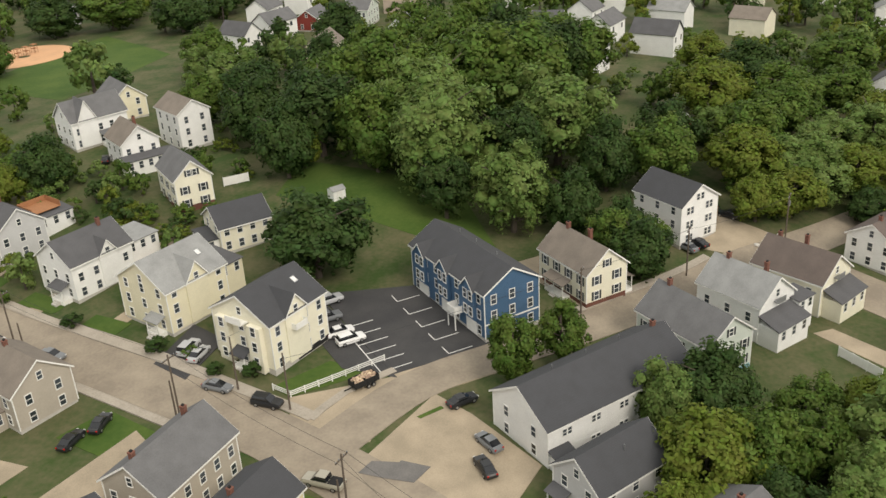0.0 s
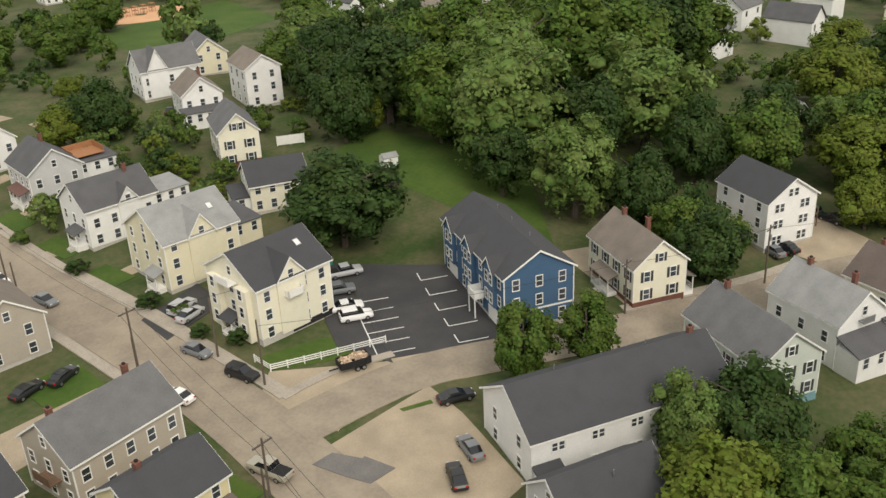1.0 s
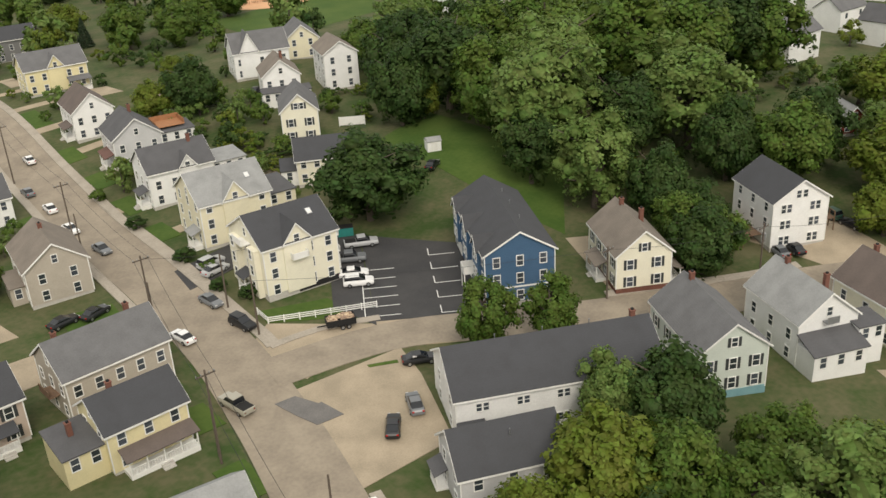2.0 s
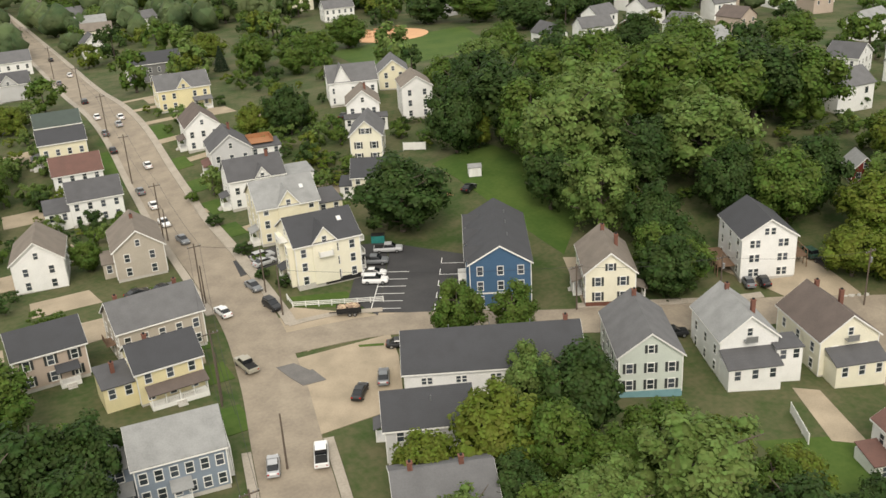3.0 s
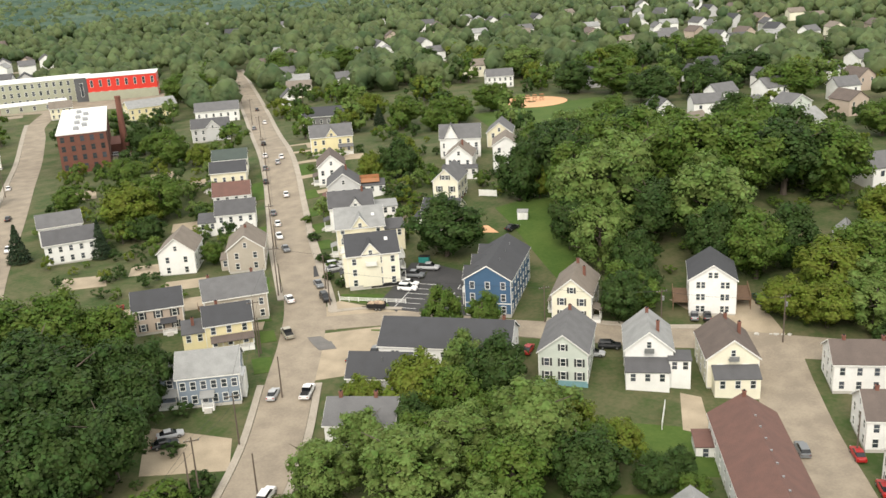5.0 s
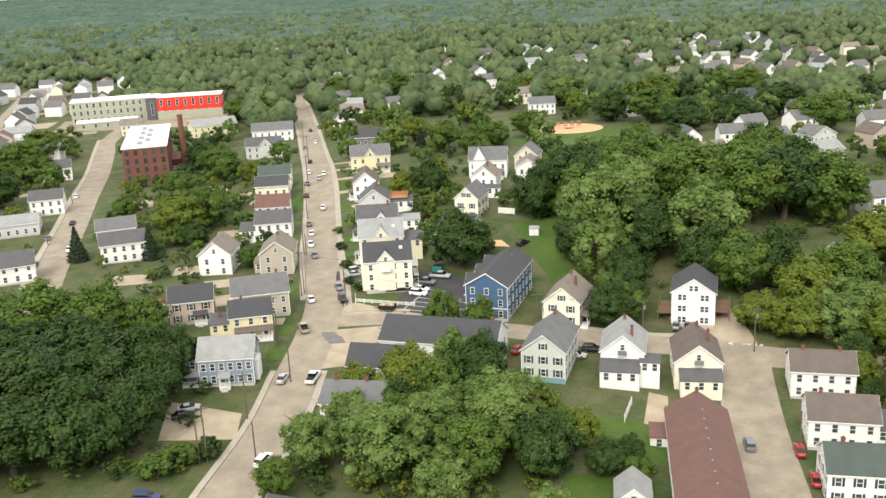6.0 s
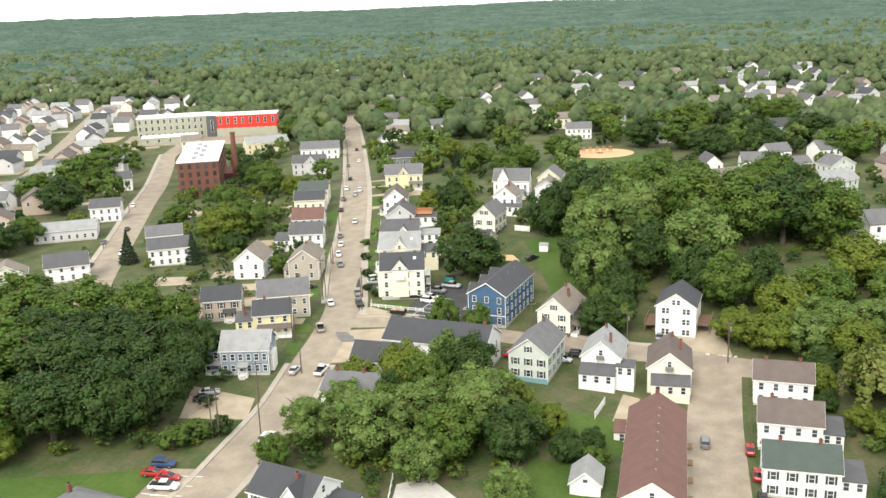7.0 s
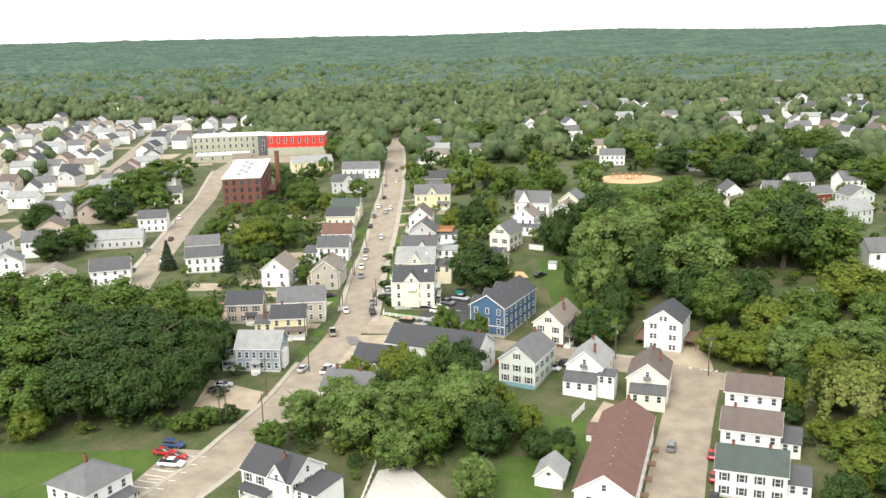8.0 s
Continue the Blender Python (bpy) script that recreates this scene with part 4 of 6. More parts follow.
tube(bm, (-46, 232, -3), (-46, 232, 23), 1.6, 1.1, 20)
tube(bm, (-46, 232, 22.3), (-46, 232, 23.2), 1.3, 1.3, 20)
tagged(part("factory_chimney", bm, M["brick"]), "tall round red brick factory chimney", "chimney")
b = block("red_building", "long building with bright red panels and white roof", -52, 396, 38, 16, -3, 13, M["red_panel"], M["roof_white"], 2, 8, 3)
part("ground_floor", boxed((-19.3, 19.3, -8.4, -8, -1.5, 5)), M["pale_panel"], b)
block("dark_stair_tower", "dark grey tower between two long buildings", -74.5, 399, 7, 16, -2, 13.4, M["dark_panel"], M["roof_white"], 1, 1, 1)
block("office_building", "long pale office building with rows of windows", -100, 404, 46, 18, 4, 13, M["pale_panel"], M["roof_white"], 3, 12, 4)
block("low_store", "low building with a pale flat roof", -100, 380, 34, 12, 8, 3.6, M["pale_panel"], M["roof_white"], 1, 5, 2)
house("pale yellow house row behind the mill", -36.9, 321.8, 24, 13, 14, 6.6, 9.4, "x", "yellow", "light", 2, 7, 4)
house("tan house with a hipped look near the mill", -82.3, 345.9, 11, 9, 6, 6, 9, "x", "cream", "tan", 2)


# ---- trees ----
def unit(v):
    return v / (np.linalg.norm(v, axis=1)[:, None] + 1e-9)


def leaf_cards(points, normals, size, rng, droop=0.0):
    """Bent leaf clumps as small crooked quads, two triangles each; with soft normals."""
    n = len(points)
    nn = unit(normals + rng.normal(size=(n, 3)) * 0.55)
    a = unit(np.cross(nn, rng.normal(size=(n, 3))))
    b = np.cross(nn, a)
    s = size * rng.uniform(0.6, 1.35, (n, 1))
    k = rng.uniform(0.65, 1.2, (4, n, 1))
    c = [points + a * s * k[0], points + b * s * 0.75 * k[1] - nn * s * 0.2, points - a * s * k[2], points - b * s * 0.75 * k[3] - nn * s * 0.2]
    verts = np.stack(c, 1).reshape(-1, 3)
    if droop:
        verts[:, 2] -= droop * rng.uniform(0, 1, len(verts))
    faces = np.arange(n * 4).reshape(n, 4)
    return verts, faces, np.repeat(unit(unit(normals) + nn * 0.5), 4, 0)


# a rounded twelve-sided lump
CORNERS = np.array([(i, j, k) for i in (-1, 1) for j in (-1, 1) for k in (-1, 1)] + [(2, 0, 0), (-2, 0, 0), (0, 2, 0), (0, -2, 0), (0, 0, 2), (0, 0, -2)], float)
CORNERS = CORNERS / (np.linalg.norm(CORNERS, axis=1)[:, None])


def lump_faces():
    out = []
    for p in range(8, 14):
        for q in range(p + 1, 14):
            if abs(CORNERS[p] @ CORNERS[q]) > 0.5:
                continue
            s = [c for c in range(8) if CORNERS[c] @ CORNERS[p] > 0.5 and CORNERS[c] @ CORNERS[q] > 0.5]
            f = [p, s[0], q, s[1]]
            n = np.cross(CORNERS[f[1]] - CORNERS[f[0]], CORNERS[f[2]] - CORNERS[f[0]])
            out.append(f if n @ (CORNERS[p] + CORNERS[q]) > 0 else f[::-1])
    return np.array(out)


LUMP = lump_faces()


def lumps(centres, radii, rng):
    """Solid uneven lumps of leaf, one for each centre."""
    n = len(centres)
    v = CORNERS[None] * np.asarray(radii)[:, None, None] * rng.uniform(0.78, 1.15, (n, 14, 1)) * np.array([1, 1, 1.02]) + np.asarray(centres)[:, None]
    f = LUMP[None] + (np.arange(n) * 14)[:, None, None]
    nr = unit(np.tile(CORNERS, (n, 1)) + np.array([0, 0, 0.3]))
    return v.reshape(-1, 3), f.reshape(-1, 4), nr


def crown_cards(seed, clusters, per, rx, rz, size, hang=0.0):
    """Clumps of leaves round many bough ends in an uneven, rounded crown about the origin, widest below the middle."""
    rng = np.random.default_rng(seed)
    d = unit(rng.normal(size=(clusters, 3)))
    reach = rng.uniform(0.48, 0.84, (clusters, 1))
    ang = np.arctan2(d[:, 1], d[:, 0])
    lobe = 1 + (0.13 * np.sin(3 * ang + seed) + 0.09 * np.sin(5 * ang + 2 * seed))[:, None]
    cen = d * reach * lobe * np.array([rx, rx, rz])
    rad = rng.uniform(0.15, 0.3, clusters) * rx
    pts, nor = [], []
    for c, r in zip(cen, rad):
        out = c / (np.linalg.norm(c) + 1e-6)
        q = unit(unit(rng.normal(size=(per, 3))) + out * 0.55 + np.array([0, 0, 0.3]))
        p = c + q * r * rng.uniform(0.7, 1.25, (per, 1)) * np.array([0.95, 0.95, 1.05])
        if hang:
            p[:, 2] -= hang * rng.uniform(0, 1, per) ** 2 * r * 1.4
        pts.append(p), nor.append(q * 0.9 + out * 0.45 + np.array([0, 0, 0.3]))
    v, f, nr = leaf_cards(np.concatenate(pts), np.concatenate(nor), size, rng, hang * 0.3)
    v2, f2, n2 = lumps(cen, rad * 0.7, rng)
    return np.concatenate([v, v2]), np.concatenate([f, f2 + len(v)]), np.concatenate([nr, n2])


def leaf_mesh(name, v, f, nr, mat):
    me = bare(name, v.tolist(), f.tolist() if hasattr(f, "tolist") else f, mat)
    me.normals_split_custom_set_from_vertices(nr.tolist())
    return me


def tree_mesh_trunk(h, r, seed, clear):
    rng = np.random.default_rng(seed + 50)
    bm = bmesh.new()
    tube(bm, (0, 0, -0.8), (0.1, 0, clear), r, r * 0.75, 8)
    tube(bm, (0.1, 0, clear), (0.2, 0.1, h * 0.8), r * 0.75, r * 0.2, 7)
    for k in range(9):
        a = k * 2.4 + rng.uniform(0, 0.7)
        z = clear + (h * 0.72 - clear) * k / 9
        l = h * rng.uniform(0.22, 0.36)
        tube(bm, (0.1, 0, z), (math.cos(a) * l, math.sin(a) * l, z + l * rng.uniform(0.4, 0.9)), r * 0.4, r * 0.08, 5)
    return bm


PROTO = {}


def tree_proto(kind, label, leaf, seed, clusters, per, rx, rz, size, h, clear, hang=0.0):
    """A tree of crown radius rx and height h, standing at the origin."""
    top = tagged(new("tree"), label, "tree")
    part("trunk", tree_mesh_trunk(h, 0.035 * h, seed, clear), M["bark"], top)
    v, f, nr = crown_cards(seed, int(clusters * 1.35), int(per * 0.76), rx, rz, size * 0.8, hang=hang)
    v[:, 2] += h - rz * 0.97
    part("crown", leaf_mesh("crown", v, f, nr, M[leaf]), None, top)
    PROTO[kind] = [top, rx, h, False]


tree_proto("round", "broad green leafy tree with an uneven crown", "leaf", 1, 74, 84, 5.0, 5.8, 0.34, 12, 1.6)
tree_proto("round_b", "broad green leafy tree with an uneven crown", "leaf", 7, 70, 86, 5.0, 6.3, 0.35, 13, 1.6)
tree_proto("dark", "dense dark green leafy tree", "leaf_dark", 3, 76, 82, 5.0, 5.4, 0.33, 11, 1.4)
tree_proto("dark_b", "dense dark green leafy tree", "leaf_dark", 11, 72, 84, 5.0, 6.3, 0.35, 13, 1.6)
tree_proto("pale", "tall pale green tree with drooping boughs", "leaf_pale", 4, 84, 86, 5.0, 6.8, 0.29, 14, 1.6, 0.8)
tree_proto("pale_b", "tall pale green tree with drooping boughs", "leaf_pale", 9, 78, 86, 5.0, 6.3, 0.31, 13, 1.6, 0.6)
tree_proto("gold", "yellow-green leafy tree with a round crown", "leaf_gold", 5, 66, 84, 5.0, 5.3, 0.34, 11, 1.4)
tree_proto("small", "small green leafy tree in a yard", "leaf", 6, 34, 50, 5.0, 5.8, 0.58, 12, 1.2)
tree_proto("small_dark", "small dark green leafy tree in a yard", "leaf_dark", 8, 34, 50, 5.0, 5.4, 0.58, 11.5, 1.2)


def fir_proto():
    rng = np.random.default_rng(21)
    top = tagged(new("fir_tree"), "narrow dark green fir tree", "tree")
    bm = bmesh.new()
    tube(bm, (0, 0, -0.8), (0, 0, 11.6), 0.25, 0.04, 7)
    part("trunk", bm, M["bark"], top)
    n = 2600
    z = rng.uniform(0, 1, n) ** 1.3
    a = rng.uniform(0, 2 * math.pi, n)
    tier = 0.75 + 0.25 * np.abs(np.sin(z * 28))
    r = (1 - z) * 3.2 * tier * rng.uniform(0.65, 1.05, n) + 0.1
    p = np.stack([np.cos(a) * r, np.sin(a) * r, 0.8 + z * 11.2 - r * 0.18], 1)
    nr = np.stack([np.cos(a) * 0.7, np.sin(a) * 0.7, np.full(n, 0.7)], 1)
    v, f, soft = leaf_cards(p, nr, 0.3, rng)
    part("crown", bare("crown", v.tolist(), f.tolist(), M["leaf_fir"]), None, top)
    PROTO["fir"] = [top, 3.2, 12, False]


def willow_proto():
    rng = np.random.default_rng(31)
    top = tagged(new("willow_tree"), "pale golden-green weeping willow", "tree")
    part("trunk", tree_mesh_trunk(11, 0.4, 2, 2.5), M["bark"], top)
    pts, nor = [], []
    for k in range(130):
        a, u = rng.uniform(0, 2 * math.pi), rng.uniform(0, 1) ** 0.5
        r = 5.2 * u
        z = 11.2 - 3.4 * u * u + rng.uniform(-0.8, 0.6)
        ln = rng.uniform(2.0, 5.5) * (0.4 + 0.6 * u)
        s = rng.uniform(0, 1, 46)
        p = np.stack([math.cos(a) * (r + 0.5 * s) + rng.normal(0, 0.22, 46), math.sin(a) * (r + 0.5 * s) + rng.normal(0, 0.22, 46), z - s * ln], 1)
        pts.append(p), nor.append(np.tile([math.cos(a), math.sin(a), 0.6], (46, 1)))
    v, f, soft = leaf_cards(np.concatenate(pts), np.concatenate(nor), 0.3, rng, 0.25)
    part("crown", leaf_mesh("crown", v, f, soft, M["leaf_willow"]), None, top)
    PROTO["willow"] = [top, 5.5, 12, False]


fir_proto()
willow_proto()
tree_rng = random.Random(5)


def tree(kind, x, y, r, h=None, group=""):
    top, rx, hh, used = PROTO[kind]
    k = r / rx
    kz = (h / hh) if h else k * tree_rng.uniform(0.92, 1.1)
    m = pose(x, y, land(x, y), 0, 0, tree_rng.uniform(0, 360))
    if used:
        ob = copy_thing(top, m)
    else:
        ob, PROTO[kind][3] = top, True
        ob.matrix_basis = m
    ob.scale = (k, k, kz)
    if group:
        tagged(ob, group=group)
    return ob


# the wood behind the blue and cream houses
for kind, x, y, r, h in (("pale", 80.3, 31.6, 11.5, 21), ("pale_b", 72.3, 11.5, 7.5, 15), ("pale", 92.5, 41.7, 10.5, 20), ("pale_b", 103.8, 15.2, 11.5, 19), ("round", 112.6, 38.3, 12, 20),
                         ("round_b", 125.3, 32.3, 11, 19), ("dark_b", 137.2, 33.3, 11.5, 19), ("round", 148.1, 29.3, 10.5, 18), ("dark", 112.3, -6.1, 7, 13), ("round", 121.9, -21.6, 8, 13),
                         ("round_b", 102.3, -8.3, 7, 14), ("dark", 76.7, 1.2, 5.5, 11), ("dark_b", 91.6, 20.3, 8, 15), ("dark", 97.4, 1.8, 6.5, 13), ("dark_b", 70.5, 25.0, 5.5, 12), ("round", 81.1, 46.9, 8.5, 17)):
    tree(kind, x, y, r * 1.04, h * 1.18, "trees of the wood")
for kind, x, y, r, h in (("dark_b", 84.0, 63.2, 9.5, 18), ("dark", 70.5, 62.7, 6.5, 14), ("dark_b", 94.4, 89.4, 7.5, 15), ("gold", 76.7, 62.9, 3.8, 8), ("round", 98.6, 67.7, 9, 17), ("dark", 83.0, 80.2, 7, 14),
                         ("round_b", 108.0, 58.0, 9.5, 18), ("round", 124.3, 76.1, 8, 15), ("pale_b", 101.7, 102.2, 8, 14), ("dark", 112.8, 81.9, 8, 15), ("round", 137.8, 58.5, 9, 17), ("dark", 149.6, 48.7, 9, 17),
                         ("round", 90.0, 102.5, 6, 11), ("pale", 121.6, 130.8, 5.4, 10), ("round", 135.7, 140.7, 7, 12), ("round_b", 159.5, 42.7, 8, 15), ("round", 157.9, 78.7, 9, 16)):
    tree(kind, x, y, r * 1.04, h * 1.18, "trees of the wood")
# along the side street and the lane
for kind, x, y, r, h in (("gold", 96.2, -28.7, 5.5, 9.5), ("gold", 102.4, -34.2, 6.5, 10), ("pale_b", 110.6, -37.8, 7, 11), ("gold", 118.1, -44.0, 7, 11), ("willow", 114.1, -66.1, 10.5, 17.5), ("gold", 108.7, -77.8, 5.5, 8.5), ("round", 114.4, -78.3, 5.5, 9), ("gold", 104.7, -70.8, 3.4, 6), ("round", 123.1, -81.0, 7, 11), ("dark", 109.8, -93.6, 6, 9), ("gold", 111.3, -23.1, 8.5, 13), ("pale_b", 117.6, -33.2, 8, 12), ("gold", 139.2, -8.7, 9.5, 15), ("round", 149.0, -23.4, 9, 14), ("gold", 147.9, -44.8, 8, 12), ("pale", 137.9, -44.6, 8, 13), ("round", 121.3, -96.6, 7, 10), ("pale", 133.8, -77.7, 8, 12), ("gold", 104.0, -54.3, 4.2, 7.5), ("dark", 107.6, -47.9, 4.5, 7.5), ("dark", 102.2, -61.0, 2.8, 4.5), ("round", 126.7, -65.8, 7, 11), ("pale", 129.7, -36.1, 7.7, 12),
                         ("gold", 105.5, -90.2, 6, 9), ("round", 112.9, -57.6, 5, 8), ("dark", 97.3, -97.4, 5, 8), ("gold", 117.4, -86.4, 7, 11), ("gold", 128.4, -54.6, 7, 12), ("round", 139.0, -25.5, 8, 13),
                         ("dark", 65.9, -15.5, 5.8, 11), ("round_b", 70.3, -15.1, 4.8, 10), ("dark", 72.3, -10.1, 5, 11), ("round", 67.9, -10.3, 5, 11.5), ("pale", 126.2, -12.6, 5, 10)):
    tree(kind, x, y, r, h)
# the block south of the long white building
for kind, x, y, r, h in (("gold", 14.7, -40.0, 6.6, 12.5), ("gold", 4.5, -39.5, 4.6, 9.5), ("pale_b", 25.2, -32.6, 4.6, 12), ("dark", 29.8, -36.9, 6.4, 12.5), ("round", 19.4, -45.4, 5.4, 12.5), ("round", 33.8, -48.9, 5.0, 9.5),
                         ("pale", 1.0, -53.3, 5.0, 11), ("pale", -5.7, -60.5, 5.8, 11), ("pale", 6.6, -67.0, 8.2, 14.5), ("pale", 16.8, -58.5, 6.2, 12.5), ("pale", 28.1, -60.7, 8.2, 15.5), ("dark", 32.8, -71.8, 6.2, 11.5),
                         ("round", 20.8, -71.0, 6.6, 12.5), ("gold", 36.2, -55.9, 4.6, 9.5), ("round", -12.6, -67.9, 3.8, 7.5), ("pale", 28.4, -90.0, 4.6, 9), ("pale_b", 14.1, -77.7, 5.2, 10), ("round", 37.7, -63.8, 4.2, 8.5),
                         ("dark", 43.2, -73.1, 3.8, 6.5), ("round", 47.5, -77.3, 2.9, 5.2), ("dark", 48.8, -70.7, 3.2, 5.5), ("gold", 42.3, -63.2, 4.2, 7.5), ("round", 24.8, -51.2, 5, 10), ("dark", 11.0, -49.5, 4.6, 9.5), ("round", 9.9, -57.0, 5, 10.5)):
    tree(kind, x, y, r, h)
# the wood west of the street
for kind, x, y, r, h in (("round", -80.1, 8.8, 12.5, 19), ("round_b", -64.1, 6.1, 11, 18), ("round", -51.0, 6.7, 9, 16), ("round_b", -76.1, -21.3, 12, 18), ("dark_b", -59.2, -30.3, 11, 18), ("dark_b", -47.2, -28.4, 9.5, 17),
                         ("dark", -31.4, -18.1, 5.6, 12), ("dark", -37.9, -19.4, 7.2, 13.5), ("dark", -34.8, -29.1, 6.4, 13), ("dark_b", -37.3, -43.3, 7.0, 15), ("dark", -46.8, -49.1, 9, 16), ("dark_b", -58.2, -49.2, 9, 16),
                         ("round", -68.2, -51.2, 9, 15), ("round", -39.9, 4.1, 6.6, 12.5), ("small", -28.9, -52.9, 3.2, 4.5), ("small_dark", -23.9, -51.5, 2.6, 3.8), ("small", -33.4, -56.6, 3.4, 4.8), ("round", -95.1, -13.5, 12, 18),
                         ("dark", -84.2, -45.4, 10, 15), ("round", -98.2, 20.5, 11, 17), ("dark", -68.1, -13.2, 10, 16), ("dark_b", -52.1, -13.1, 9, 16), ("gold", -66.2, -58.1, 4, 8)):
    tree(kind, x, y, r, h, "trees of the wood west of the street")
# between the two streets
for kind, x, y, r, h in (("round", -118.5, 235.6, 14, 19), ("dark", -112.6, 172.2, 10, 15), ("round_b", -117.4, 284.8, 11, 16), ("gold", -39.7, 106.5, 8.5, 14), ("round", -30.2, 112.8, 7.5, 14), ("round", -29.5, 196.9, 7.5, 13),
                         ("dark", -37.9, 218.9, 7.5, 13), ("round", -59.5, 130.4, 5.5, 9), ("round", -8.0, 359.6, 11, 15), ("round_b", -20.5, 351.9, 11, 16), ("dark", -116.1, 103.1, 8, 12), ("round", -111.6, 118.1, 7, 11),
                         ("fir", -68.7, 84.3, 3.6, 11), ("fir", -46.8, 80.6, 3.2, 11), ("round", -17.0, 56.9, 3.4, 6.5), ("round", -35.2, 120.9, 6, 11), ("gold", -15.6, 168.1, 5, 8), ("round_b", -26.1, 176.2, 7, 12),
                         ("dark", -33.3, 90.6, 4.5, 8), ("round", -42.2, 150.5, 6.5, 11), ("dark", -136.5, 150.1, 9, 14), ("round", -130.5, 200.3, 10, 15)):
    tree(kind, x, y, r, h)
# yards east of the street
for kind, x, y, r, h in (("dark", 40.7, 34.8, 9.6, 15.5), ("round", 27.5, -8.8, 4.2, 11.5), ("round_b", 35.0, -13.3, 4.0, 10.5), ("gold", 36.9, 109.4, 4.8, 9), ("dark", 45.1, 106.8, 6.4, 12), ("small_dark", 45.2, 62.0, 2.4, 3.5),
                         ("small", 40.9, 83.6, 2.2, 3.5), ("small_dark", 36.0, 71.4, 2.4, 3.5), ("small_dark", 9.5, 32.0, 1.5, 2.2), ("small_dark", 10.2, 44.2, 2.0, 2.6), ("small_dark", 10.4, 62.9, 1.9, 2.6), ("small", 11.0, 81.1, 1.8, 2.4),
                         ("small_dark", 11.9, 26.9, 1.7, 2.4), ("small", 11.4, 38.6, 1.4, 2.0), ("round", 46.7, 202.2, 3.6, 8), ("round", 68.2, 196.5, 8, 13), ("gold", 59.1, 221.3, 7, 12), ("round", 109.5, 206.9, 8.5, 13),
                         ("round", 41.8, 400.5, 13, 17), ("round_b", 71.8, 392.4, 13, 17), ("dark", 120.8, 360.3, 9, 14), ("pale", 158.8, 302.0, 13, 18), ("round", 156.8, 335.1, 10, 15), ("dark", 159.7, 233.6, 11, 15),
                         ("round_b", 173.8, 219.5, 12, 16), ("dark", 177.8, 189.3, 11, 15)):
    tree(kind, x, y, r, h)
for kind, x, y, r, h in (("round", 210.9, 294.9, 12, 15), ("dark", 207.8, 197.6, 11, 15), ("round", 231.9, 169.6, 13, 17), ("dark_b", 239.9, 216.8, 13, 17), ("round", 259.9, 289.9, 13, 17), ("gold", 54.1, 133.7, 3.5, 6),
                         ("fir", 51.1, 209.7, 3, 9), ("fir", 59.2, 206.2, 3, 9), ("round", 89.2, 187.9, 7, 12), ("round_b", 75.0, 175.0, 7, 12), ("dark", 174.9, 118.9, 9, 14),
                         ("round", 214.9, 89.4, 9, 14), ("dark", 169.2, -11.2, 9, 13), ("round", 189.8, -30.3, 10, 14), ("round", 162.6, -34.4, 8, 12), ("gold", 181.4, 4.1, 7, 11)):
    tree(kind, x, y, r, h)


def joined_trees(name, label, category, spots, leaf, cards):
    """Many small trees or shrubs as one mesh: spots are x, y, radius, height."""
    rng = np.random.default_rng(len(spots))
    shapes = [crown_cards(60 + k, 20, cards // 26, 1.0, 1.0, 0.1) for k in range(4)]
    V, F, base, mats, N = [], [], 0, [], []
    for k, (x, y, r, h) in enumerate(spots):
        v, f, nr = shapes[k % 4]
        a = rng.uniform(0, 6.28)
        rot = np.array([[math.cos(a), -math.sin(a), 0], [math.sin(a), math.cos(a), 0], [0, 0, 1]])
        N.append(nr @ rot.T), N.append(np.tile([0, 0, 1.0], (5, 1)))
        v = (v @ rot.T) * np.array([r, r, h * 0.5]) + np.array([x, y, land(x, y) + h * 0.52])
        V.append(v), F.extend((f + base).tolist()), mats.extend([0] * len(f))
        base += len(v)
        t = 0.03 * h
        z = land(x, y)
        V.append(np.array([(x - t, y - t, z - 0.5), (x + t, y - t, z - 0.5), (x + t, y + t, z - 0.5), (x - t, y + t, z - 0.5), (x, y, z + h * 0.8)]))
        F.extend([(base + i, base + (i + 1) % 4, base + 4) for i in range(4)]), mats.extend([1] * 4)
        base += 5
    me = bare(name, np.concatenate(V).tolist(), F, M[leaf])
    me.materials.append(M["bark"])
    me.polygons.foreach_set("material_index", mats)
    me.normals_split_custom_set_from_vertices(np.concatenate(N).tolist())
    return tagged(new(name, me), label, category, kind="stuff")


